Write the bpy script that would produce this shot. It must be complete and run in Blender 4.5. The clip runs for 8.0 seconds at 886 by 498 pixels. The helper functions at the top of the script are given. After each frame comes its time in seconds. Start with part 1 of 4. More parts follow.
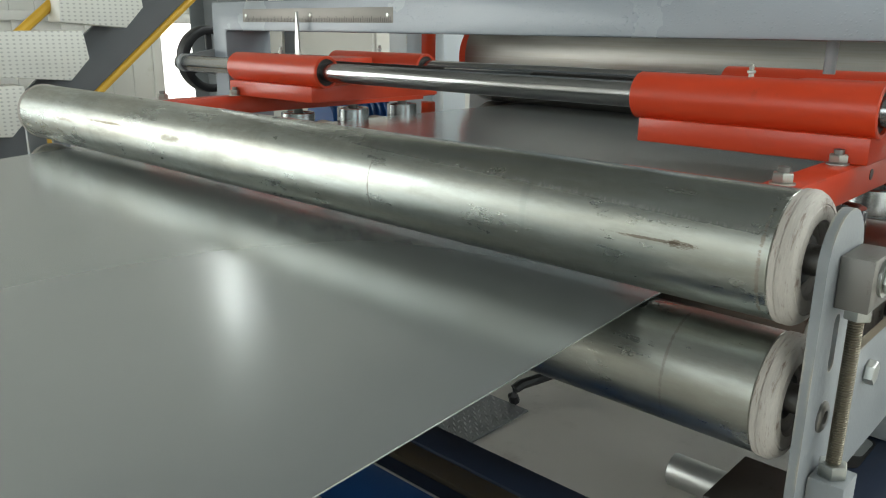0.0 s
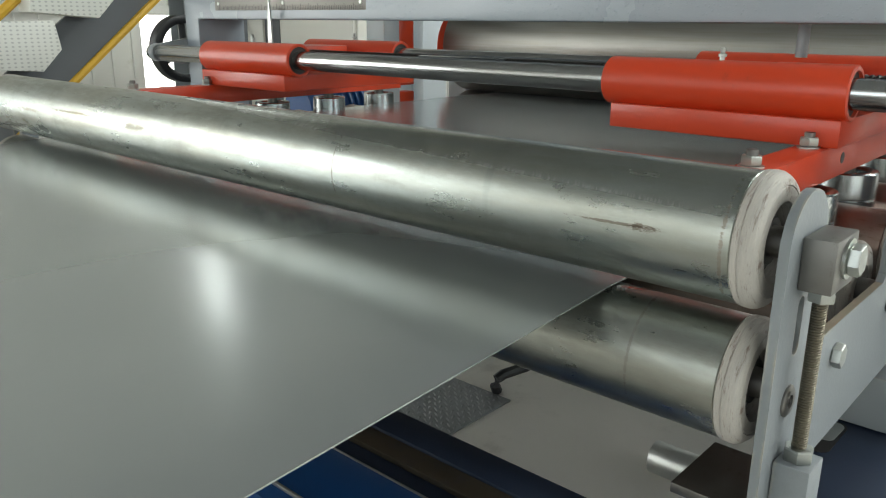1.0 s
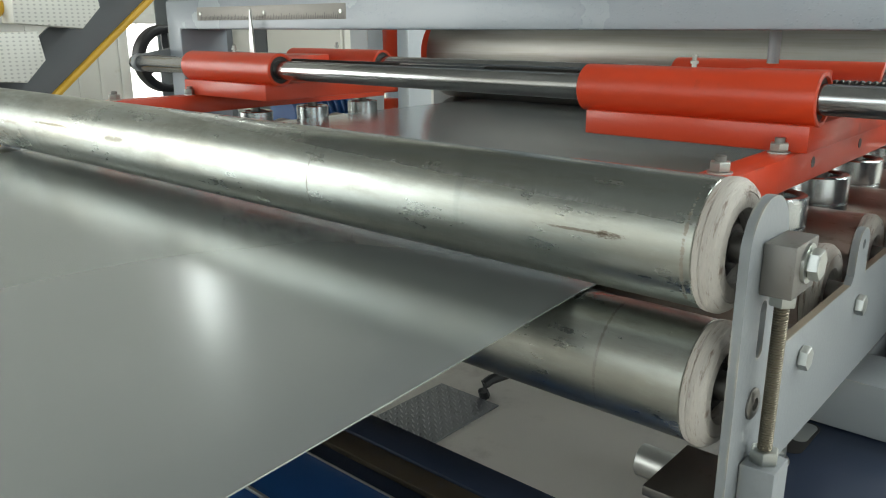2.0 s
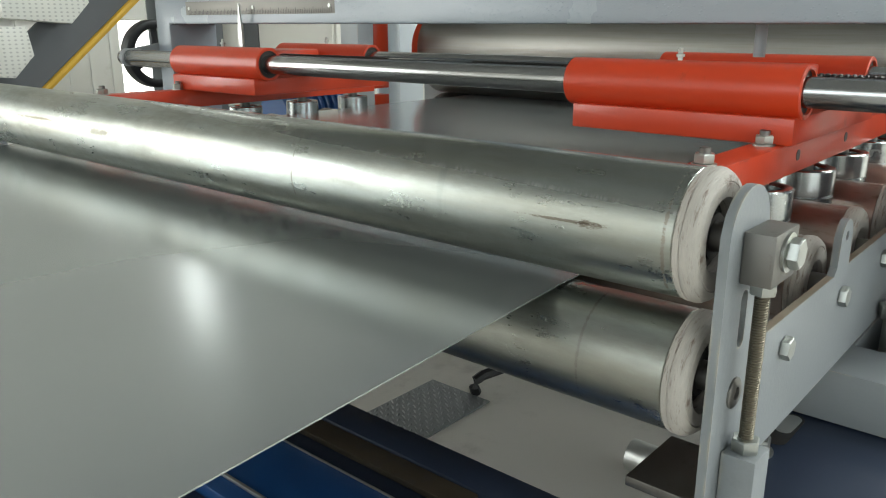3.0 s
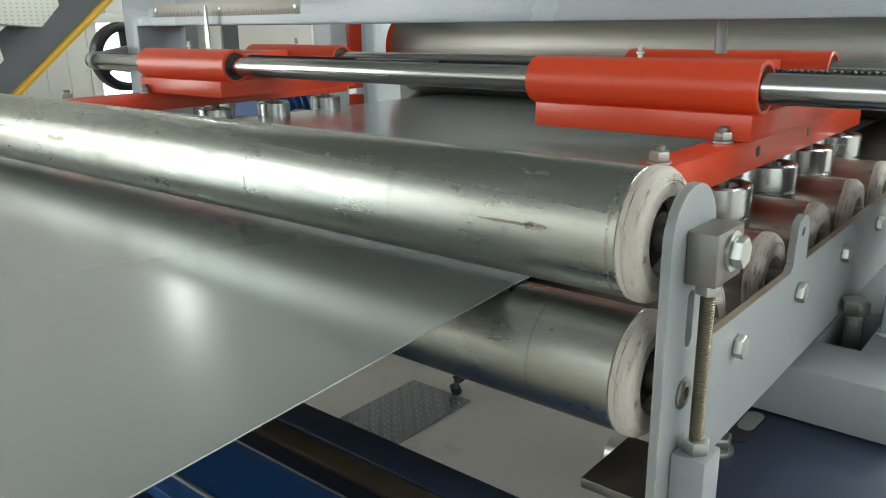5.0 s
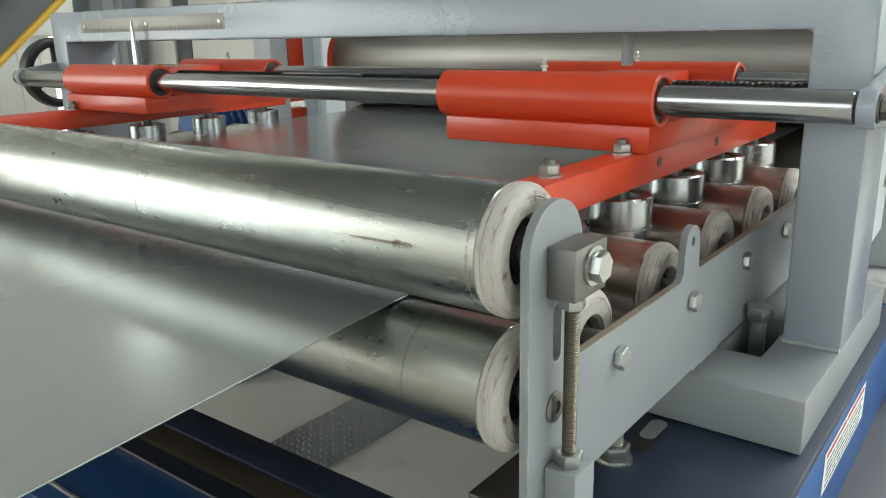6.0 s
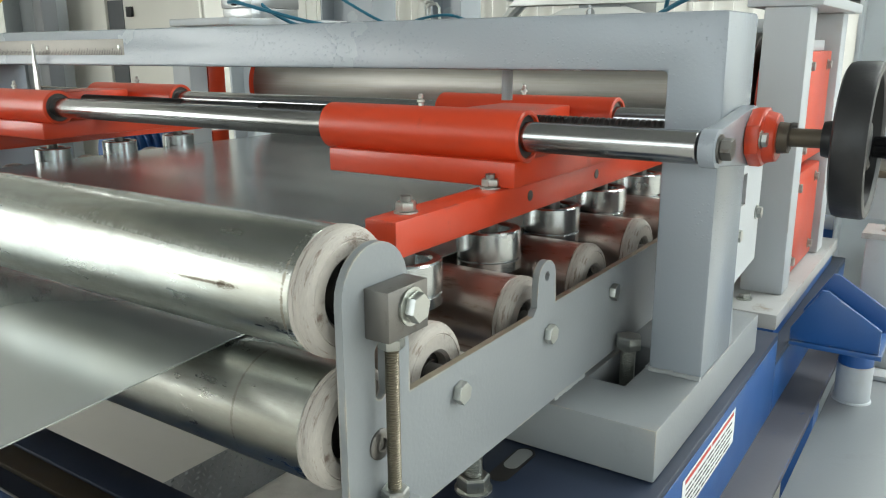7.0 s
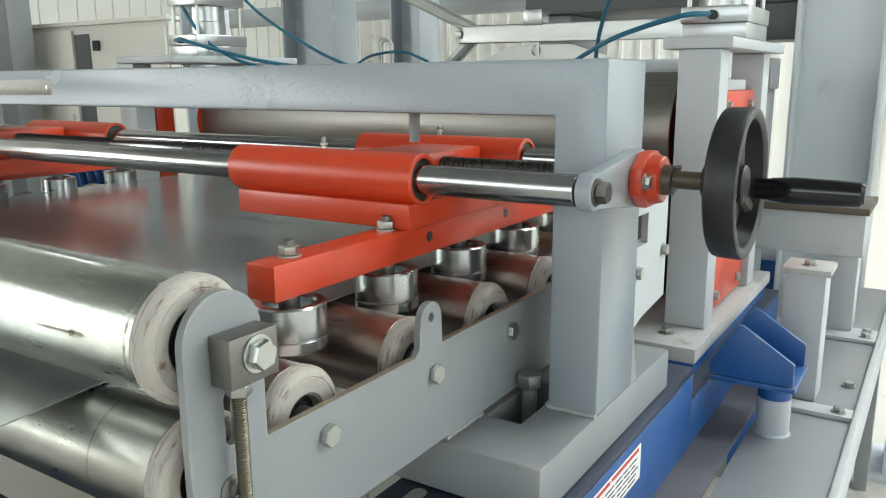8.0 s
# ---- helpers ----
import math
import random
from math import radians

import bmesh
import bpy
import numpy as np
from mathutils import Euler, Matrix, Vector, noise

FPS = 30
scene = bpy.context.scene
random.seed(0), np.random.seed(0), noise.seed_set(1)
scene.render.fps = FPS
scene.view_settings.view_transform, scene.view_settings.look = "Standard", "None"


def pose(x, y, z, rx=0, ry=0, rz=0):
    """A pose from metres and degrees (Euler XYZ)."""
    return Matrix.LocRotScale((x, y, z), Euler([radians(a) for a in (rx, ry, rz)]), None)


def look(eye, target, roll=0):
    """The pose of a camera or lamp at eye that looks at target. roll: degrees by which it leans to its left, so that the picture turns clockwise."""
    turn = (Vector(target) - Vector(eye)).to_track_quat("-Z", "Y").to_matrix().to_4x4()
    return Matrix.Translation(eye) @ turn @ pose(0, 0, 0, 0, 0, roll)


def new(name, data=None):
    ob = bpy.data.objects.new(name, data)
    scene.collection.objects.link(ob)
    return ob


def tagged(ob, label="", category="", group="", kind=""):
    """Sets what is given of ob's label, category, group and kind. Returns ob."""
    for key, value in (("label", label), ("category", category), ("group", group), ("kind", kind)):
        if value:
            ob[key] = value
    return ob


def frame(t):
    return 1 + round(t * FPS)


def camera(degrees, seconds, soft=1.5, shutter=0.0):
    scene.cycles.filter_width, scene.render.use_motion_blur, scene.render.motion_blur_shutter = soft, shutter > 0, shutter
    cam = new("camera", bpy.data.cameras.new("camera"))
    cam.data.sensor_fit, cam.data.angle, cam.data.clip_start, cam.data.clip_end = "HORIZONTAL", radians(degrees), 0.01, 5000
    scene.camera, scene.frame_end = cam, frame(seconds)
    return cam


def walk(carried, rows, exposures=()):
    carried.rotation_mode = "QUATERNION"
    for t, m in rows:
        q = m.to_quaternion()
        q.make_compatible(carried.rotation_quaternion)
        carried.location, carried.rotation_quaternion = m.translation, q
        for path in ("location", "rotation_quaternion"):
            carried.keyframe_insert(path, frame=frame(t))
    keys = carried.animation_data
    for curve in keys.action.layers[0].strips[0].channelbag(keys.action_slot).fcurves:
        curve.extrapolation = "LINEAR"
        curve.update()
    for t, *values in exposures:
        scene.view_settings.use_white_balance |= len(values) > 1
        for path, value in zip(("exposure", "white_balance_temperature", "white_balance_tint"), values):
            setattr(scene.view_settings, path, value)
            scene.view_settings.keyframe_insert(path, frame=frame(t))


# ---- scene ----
cam = camera(59.0, 8.0, soft=1.1)
PATH = [
    (0, (-0.016, -0.002, 1.101), (1.394, 1.309, 0.558), 0.6),
    (0.5, (0.0, -0.008, 1.094), (1.424, 1.283, 0.541), 0.3),
    (1, (0.007, -0.01, 1.093), (1.435, 1.272, 0.53), 0.3),
    (1.5, (0.011, -0.017, 1.099), (1.444, 1.263, 0.547), 0.0),
    (2, (0.014, -0.028, 1.098), (1.459, 1.241, 0.548), -0.2),
    (3.5, (0.023, -0.037, 1.09), (1.481, 1.214, 0.533), -0.1),
    (4, (0.029, -0.04, 1.092), (1.493, 1.204, 0.535), -0.3),
    (5.5, (0.068, -0.08, 1.094), (1.552, 1.139, 0.537), -1.3),
    (6, (0.098, -0.117, 1.099), (1.623, 1.061, 0.56), -1.3),
    (6.5, (0.124, -0.155, 1.106), (1.69, 0.974, 0.582), -0.8),
    (7, (0.151, -0.204, 1.118), (1.753, 0.885, 0.622), -0.4),
    (7.5, (0.179, -0.25, 1.126), (1.805, 0.821, 0.669), -0.5),
    (8, (0.199, -0.299, 1.135), (1.842, 0.76, 0.711), -0.4),
]
walk(cam, [(t, look(*row)) for t, *row in PATH], [(0, -0.15), (2, -0.05), (4, 0.02), (5.5, 0.06), (7, 0.14), (8, 0.13)])

# ---- world, light, exposure ----
FLOOR = -0.13
SUN_AZ, SUN_EL = 40.0, 48.0
world = bpy.data.worlds.new("daylight")
scene.world = world
world.use_nodes = True
wn = world.node_tree.nodes
sky = wn.new("ShaderNodeTexSky")
sky.sky_type = "NISHITA"
sky.sun_disc = False
sky.sun_elevation, sky.sun_rotation = radians(SUN_EL), radians(SUN_AZ)
wn["Background"].inputs["Strength"].default_value = 0.15
world.node_tree.links.new(sky.outputs[0], wn["Background"].inputs["Color"])


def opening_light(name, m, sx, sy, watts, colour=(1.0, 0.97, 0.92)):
    """Area lamp for sky light at an opening of the hall; some openings are added."""
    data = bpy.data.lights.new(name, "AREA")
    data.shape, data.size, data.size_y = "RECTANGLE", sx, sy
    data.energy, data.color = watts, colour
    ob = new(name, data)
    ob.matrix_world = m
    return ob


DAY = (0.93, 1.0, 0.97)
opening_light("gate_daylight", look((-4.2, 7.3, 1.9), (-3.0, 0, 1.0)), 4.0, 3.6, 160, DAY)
# fill lamps at west and south openings added out of view
opening_light("west_fill", look((-6.8, 0, 2.75), (0, 0, 1.4)), 6.0, 2.5, 125, DAY)
opening_light("south_fill", look((4.0, -5.8, 2.75), (1.8, 0, 1.0)), 6.0, 2.5, 140, DAY)
# added low fill that reaches the frame under the sheet
opening_light("south_low_fill", look((-3.0, -5.8, 1.5), (0.5, 0.6, 0.5)), 4.0, 3.2, 80, DAY)
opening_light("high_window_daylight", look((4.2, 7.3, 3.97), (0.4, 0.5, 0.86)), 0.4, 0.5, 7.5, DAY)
# added fill from above, at roof holes that are never seen
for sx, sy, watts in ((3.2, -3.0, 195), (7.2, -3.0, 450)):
    opening_light("overhead_fill", look((sx, sy, 5.95), (sx, sy + 0.0001, 0)), 1.2, 4.0, watts, DAY)


# ---- materials ----
def mat(name, colour, rough=0.5, metal=0.0, var=0.15, scale=8.0, bump=0.0, bscale=60.0, rvar=0.1, second=None, smin=0.45, smax=0.7, coat=0.0,
        stretch=(1, 1, 1), fine=0.0, specks=False, dots=0.0, wear=None):
    """A surface with two scales of variation in colour, gloss and relief; second: a stain or wear colour."""
    m = bpy.data.materials.new(name)
    m.use_nodes = True
    nt = m.node_tree
    n, l = nt.nodes, nt.links
    b = n["Principled BSDF"]
    tc = n.new("ShaderNodeTexCoord")
    mp = n.new("ShaderNodeMapping")
    mp.inputs["Scale"].default_value = stretch
    l.new(tc.outputs["Object"], mp.inputs["Vector"])
    big = n.new("ShaderNodeTexNoise")
    big.inputs["Scale"].default_value, big.inputs["Detail"].default_value = scale, 6
    l.new(mp.outputs[0], big.inputs["Vector"])
    small = n.new("ShaderNodeTexNoise")
    small.inputs["Scale"].default_value, small.inputs["Detail"].default_value = bscale, 4
    l.new(mp.outputs[0], small.inputs["Vector"])
    rnd = n.new("ShaderNodeObjectInfo")
    ramp = n.new("ShaderNodeMapRange")
    ramp.inputs["To Min"].default_value, ramp.inputs["To Max"].default_value = 1 - var, 1 + var
    l.new(big.outputs["Fac"], ramp.inputs["Value"])
    fin = n.new("ShaderNodeMapRange")
    fin.inputs["To Min"].default_value, fin.inputs["To Max"].default_value = 1 - fine, 1 + fine
    l.new(small.outputs["Fac"], fin.inputs["Value"])
    mul = n.new("ShaderNodeMath")
    mul.operation = "MULTIPLY"
    l.new(ramp.outputs[0], mul.inputs[0]), l.new(fin.outputs[0], mul.inputs[1])
    vm = n.new("ShaderNodeVectorMath")
    vm.operation = "SCALE"
    vm.inputs[0].default_value = colour
    l.new(mul.outputs[0], vm.inputs["Scale"])
    out = vm.outputs[0]
    if second:
        st = n.new("ShaderNodeMapRange")
        st.interpolation_type = "SMOOTHSTEP"
        st.inputs["From Min"].default_value, st.inputs["From Max"].default_value = smin, smax
        third = n.new("ShaderNodeTexNoise")
        third.inputs["Scale"].default_value, third.inputs["Detail"].default_value, third.inputs["Roughness"].default_value = scale * 2.3, 9, 0.7
        l.new(mp.outputs[0], third.inputs["Vector"]), l.new(third.outputs["Fac"], st.inputs["Value"])
        mix = n.new("ShaderNodeMix")
        mix.data_type = "RGBA"
        mix.inputs["B"].default_value = (*second, 1)
        l.new(st.outputs[0], mix.inputs["Factor"]), l.new(out, mix.inputs["A"])
        out = mix.outputs["Result"]
    l.new(out, b.inputs["Base Color"])
    rr = n.new("ShaderNodeMapRange")
    rr.inputs["To Min"].default_value, rr.inputs["To Max"].default_value = max(0.02, rough - rvar), min(1, rough + rvar)
    l.new(big.outputs["Fac"], rr.inputs["Value"])
    l.new(rr.outputs[0], b.inputs["Roughness"])
    b.inputs["Metallic"].default_value = metal
    b.inputs["Coat Weight"].default_value = coat
    b.inputs["Coat Roughness"].default_value = 0.12
    if bump:
        bp = n.new("ShaderNodeBump")
        bp.inputs["Strength"].default_value, bp.inputs["Distance"].default_value = bump, 0.002
        l.new(small.outputs["Fac"], bp.inputs["Height"]), l.new(bp.outputs[0], b.inputs["Normal"])
    if wear:  # paint rubbed off along the edges, in patches
        bv = n.new("ShaderNodeBevel")
        bv.samples = 4
        bv.inputs["Radius"].default_value = 0.0035
        geo = n.new("ShaderNodeNewGeometry")
        dt = n.new("ShaderNodeVectorMath")
        dt.operation = "DOT_PRODUCT"
        l.new(bv.outputs[0], dt.inputs[0]), l.new(geo.outputs["True Normal"], dt.inputs[1])
        ed = n.new("ShaderNodeMapRange")
        for k, q in zip(("From Min", "From Max", "To Min", "To Max"), (0.985, 0.90, 0.0, 1.0)):
            ed.inputs[k].default_value = q
        l.new(dt.outputs["Value"], ed.inputs["Value"])
        pn = n.new("ShaderNodeTexNoise")
        pn.inputs["Scale"].default_value, pn.inputs["Detail"].default_value = 28, 7
        l.new(tc.outputs["Object"], pn.inputs["Vector"])
        pm = n.new("ShaderNodeMapRange")
        pm.inputs["From Min"].default_value, pm.inputs["From Max"].default_value = 0.47, 0.62
        l.new(pn.outputs["Fac"], pm.inputs["Value"])
        pr = n.new("ShaderNodeMath")
        pr.operation = "MULTIPLY"
        l.new(ed.outputs[0], pr.inputs[0]), l.new(pm.outputs[0], pr.inputs[1])
        wm = n.new("ShaderNodeMix")
        wm.data_type = "RGBA"
        wm.inputs["B"].default_value = (*wear, 1)
        l.new(pr.outputs[0], wm.inputs["Factor"]), l.new(out, wm.inputs["A"]), l.new(wm.outputs["Result"], b.inputs["Base Color"])
    if specks:  # paint droplets, thicker in some stretches
        vo = n.new("ShaderNodeTexVoronoi")
        vo.inputs["Scale"].default_value = 165
        l.new(tc.outputs["Object"], vo.inputs["Vector"])
        drop = n.new("ShaderNodeMapRange")
        drop.interpolation_type = "SMOOTHSTEP"
        for k, q in zip(("From Min", "From Max", "To Min", "To Max"), (0.10, 0.30, 1.0, 0.0)):
            drop.inputs[k].default_value = q
        l.new(vo.outputs["Distance"], drop.inputs["Value"])
        where = n.new("ShaderNodeMapRange")
        where.inputs["From Min"].default_value, where.inputs["From Max"].default_value = 0.42, 0.58
        l.new(big.outputs["Fac"], where.inputs["Value"])
        sel = n.new("ShaderNodeMath")
        sel.operation = "MULTIPLY"
        l.new(drop.outputs[0], sel.inputs[0]), l.new(where.outputs[0], sel.inputs[1])
        b2 = n.new("ShaderNodeBump")
        b2.inputs["Strength"].default_value, b2.inputs["Distance"].default_value = 0.4, 0.0014
        l.new(sel.outputs[0], b2.inputs["Height"]), l.new(bp.outputs[0], b2.inputs["Normal"]), l.new(b2.outputs[0], b.inputs["Normal"])
    if dots:  # a perforated sheet: rows of small dark holes
        sep = n.new("ShaderNodeSeparateXYZ")
        l.new(tc.outputs["Object"], sep.inputs[0])
        acc = None
        for ax, f in (("X", 330.0), ("Z", 520.0)):
            w = n.new("ShaderNodeMath")
            w.operation = "MULTIPLY"
            w.inputs[1].default_value = f
            l.new(sep.outputs[ax], w.inputs[0])
            c = n.new("ShaderNodeMath")
            c.operation = "SINE"
            l.new(w.outputs[0], c.inputs[0])
            if acc is None:
                acc = c.outputs[0]
            else:
                a = n.new("ShaderNodeMath")
                a.operation = "ADD"
                l.new(acc, a.inputs[0]), l.new(c.outputs[0], a.inputs[1])
                acc = a.outputs[0]
        hole = n.new("ShaderNodeMapRange")
        for k, q in zip(("From Min", "From Max", "To Min", "To Max"), (0.9, 1.4, 0.0, dots)):
            hole.inputs[k].default_value = q
        l.new(acc, hole.inputs["Value"])
        mx = n.new("ShaderNodeMix")
        mx.data_type = "RGBA"
        mx.inputs["B"].default_value = (0.25, 0.24, 0.22, 1)
        l.new(hole.outputs[0], mx.inputs["Factor"]), l.new(out, mx.inputs["A"]), l.new(mx.outputs["Result"], b.inputs["Base Color"])
    return m


GREY = mat("grey_machine_paint", (0.24, 0.256, 0.264), 0.42, var=0.08, scale=5, bump=0.12, bscale=220, second=(0.215, 0.225, 0.228), smin=0.58, smax=0.75, wear=(0.42, 0.37, 0.29))
HAMMER = mat("grey_hammered_paint", (0.30, 0.33, 0.36), 0.25, var=0.06, scale=6, bump=0.15, bscale=220, specks=True)
LIGHTGREY = mat("light_grey_paint", (0.45, 0.475, 0.49), 0.45, var=0.08, scale=4, bump=0.1, bscale=160, second=(0.42, 0.42, 0.40), smin=0.58, smax=0.75, wear=(0.36, 0.29, 0.21))
COLUMN = mat("pale_column_paint", (0.60, 0.64, 0.67), 0.45, var=0.07, scale=3, bump=0.05, bscale=160, second=(0.50, 0.52, 0.53), smin=0.55, smax=0.75)
CHIPPED = mat("chipped_dirty_grey_paint", (0.44, 0.44, 0.43), 0.5, var=0.12, scale=7, bump=0.1, bscale=160, second=(0.27, 0.225, 0.18), smin=0.54, smax=0.72, wear=(0.24, 0.17, 0.11))
DARKGREY = mat("dark_grey_paint", (0.10, 0.105, 0.11), 0.5, var=0.15, scale=6)
ORANGE = mat("orange_red_paint", (0.60, 0.052, 0.013), 0.36, var=0.1, scale=7, bump=0.08, bscale=200, second=(0.46, 0.045, 0.013), smin=0.6, smax=0.72, coat=0.15, wear=(0.30, 0.05, 0.03))
BLUE = mat("blue_machine_paint", (0.013, 0.082, 0.27), 0.38, var=0.12, scale=6, bump=0.08, bscale=150, second=(0.015, 0.055, 0.16), smin=0.6, smax=0.75, wear=(0.22, 0.24, 0.26))
NAVY = mat("navy_machine_paint", (0.024, 0.036, 0.066), 0.42, var=0.2, scale=7, second=(0.05, 0.058, 0.07), smin=0.55, smax=0.8)
ROLL = mat("worn_zinc_roller", (0.50, 0.51, 0.47), 0.36, 1.0, var=0.13, scale=9, bump=0.05, bscale=300, second=(0.36, 0.32, 0.24), smin=0.58, smax=0.72, stretch=(3, 0.6, 3), rvar=0.14, fine=0.08)
ROLLOLD = mat("dull_brown_stained_roller", (0.36, 0.29, 0.25), 0.38, 1.0, var=0.2, scale=9, second=(0.2, 0.12, 0.09), smin=0.5, smax=0.7, stretch=(3, 0.7, 3), rvar=0.12)
STEEL = mat("polished_steel", (0.43, 0.43, 0.43), 0.19, 1.0, var=0.06, scale=20, rvar=0.05, stretch=(1, 6, 1), bump=0.02, bscale=400)
GROUND = mat("ground_steel_roll", (0.29, 0.28, 0.26), 0.40, 1.0, var=0.16, scale=14, rvar=0.1, second=(0.26, 0.24, 0.21), smin=0.45, smax=0.7, stretch=(2, 0.12, 6))
RULER = mat("dull_ruler_steel", (0.25, 0.235, 0.215), 0.5, 0.7, var=0.15, scale=20)
CHROME = mat("bright_turned_steel", (0.52, 0.54, 0.54), 0.25, 1.0, var=0.1, scale=30, rvar=0.06)
BOLT = mat("zinc_bolt", (0.47, 0.48, 0.45), 0.36, 1.0, var=0.12, scale=60, rvar=0.1, second=(0.35, 0.33, 0.28), smin=0.58, smax=0.72)
RAW = mat("raw_machined_steel", (0.215, 0.205, 0.19), 0.48, 1.0, var=0.15, scale=25, rvar=0.12, second=(0.16, 0.14, 0.12), smin=0.56, smax=0.72)
THREAD = mat("oily_thread", (0.19, 0.17, 0.13), 0.4, 1.0, var=0.15, scale=40)
DARKSTEEL = mat("dark_oily_steel", (0.08, 0.075, 0.07), 0.4, 0.8, var=0.2, scale=30)
SHEET = mat("galvanised_sheet", (0.37, 0.39, 0.385), 0.21, 0.6, var=0.05, scale=3, rvar=0.025)
CAP = mat("chalky_white_end_cap", (0.44, 0.405, 0.36), 0.62, var=0.22, scale=9, bump=0.35, bscale=60, second=(0.20, 0.15, 0.12), smin=0.53, smax=0.68, stretch=(2.0, 16, 2.0), fine=0.14)
BLACK = mat("black_plastic", (0.011, 0.011, 0.012), 0.45, var=0.15, scale=20, bump=0.1, bscale=250)
GLOSSBLACK = mat("glossy_black_grip", (0.008, 0.008, 0.009), 0.15, var=0.1, scale=20)
CONCRETE = mat("pale_concrete", (0.60, 0.57, 0.52), 0.55, var=0.12, scale=1.6, bump=0.1, bscale=90, second=(0.45, 0.42, 0.38), smin=0.55, smax=0.75)
DIRTYBLUE = mat("dirty_blue_paint", (0.085, 0.085, 0.10), 0.55, var=0.2, scale=5, bump=0.1, bscale=120, second=(0.02, 0.05, 0.14), smin=0.6, smax=0.72, wear=(0.012, 0.07, 0.23))
CHECKER = mat("worn_checker_plate", (0.24, 0.245, 0.25), 0.45, 0.6, var=0.12, scale=12, second=(0.15, 0.15, 0.15), smin=0.55, smax=0.75)
PANEL = mat("cream_wall_panel", (0.80, 0.79, 0.75), 0.55, var=0.04, scale=1.2, second=(0.62, 0.59, 0.52), smin=0.62, smax=0.8)
CABINET = mat("cream_cabinet_paint", (0.70, 0.68, 0.62), 0.45, var=0.04, scale=2)
YELLOW = mat("yellow_rail_paint", (0.62, 0.36, 0.03), 0.4, var=0.12, scale=14, second=(0.35, 0.2, 0.05), smin=0.62, smax=0.75)
TREAD = mat("pale_perforated_tread", (0.68, 0.67, 0.61), 0.5, var=0.06, scale=8, dots=0.5)
ROOF = mat("grey_steel_roof", (0.21, 0.215, 0.215), 0.6, var=0.15, scale=1.0)
WHITE = mat("white_paper", (0.8, 0.8, 0.78), 0.6, var=0.03, scale=20)
INK = mat("dark_print", (0.05, 0.05, 0.05), 0.6)
REDINK = mat("red_print", (0.55, 0.06, 0.04), 0.6)
ALU = mat("cast_aluminium", (0.47, 0.48, 0.485), 0.33, 1.0, var=0.06, scale=20, bump=0.05, bscale=200)
HOSE = mat("teal_air_hose", (0.02, 0.13, 0.2), 0.3, var=0.1, scale=20)
DUST = mat("dusty_black_plastic", (0.055, 0.052, 0.046), 0.6, var=0.3, scale=16, second=(0.09, 0.082, 0.07), smin=0.5, smax=0.7)
RUST = mat("rusty_flat_bar", (0.11, 0.088, 0.062), 0.5, 0.5, var=0.25, scale=14, second=(0.10, 0.085, 0.07), smin=0.45, smax=0.65)
GALV = mat("galvanised_lever", (0.58, 0.59, 0.57), 0.4, 0.9, var=0.1, scale=14)
BARE = mat("bare_brown_cut_edge", (0.25, 0.22, 0.165), 0.5, 0.3, var=0.25, scale=40)
WELD = mat("painted_weld", (0.36, 0.37, 0.37), 0.45, var=0.15, scale=60, bump=0.4, bscale=200)
BRASS = mat("dull_brass", (0.5, 0.3, 0.14), 0.35, 1.0)


SKYWHITE = bpy.data.materials.new("bright_outdoors")
SKYWHITE.use_nodes = True
SKYWHITE.node_tree.nodes["Principled BSDF"].inputs["Base Color"].default_value = (0.8, 0.8, 0.8, 1)
SKYWHITE.node_tree.nodes["Principled BSDF"].inputs["Emission Color"].default_value = (1, 1, 0.97, 1)
SKYWHITE.node_tree.nodes["Principled BSDF"].inputs["Emission Strength"].default_value = 2.0


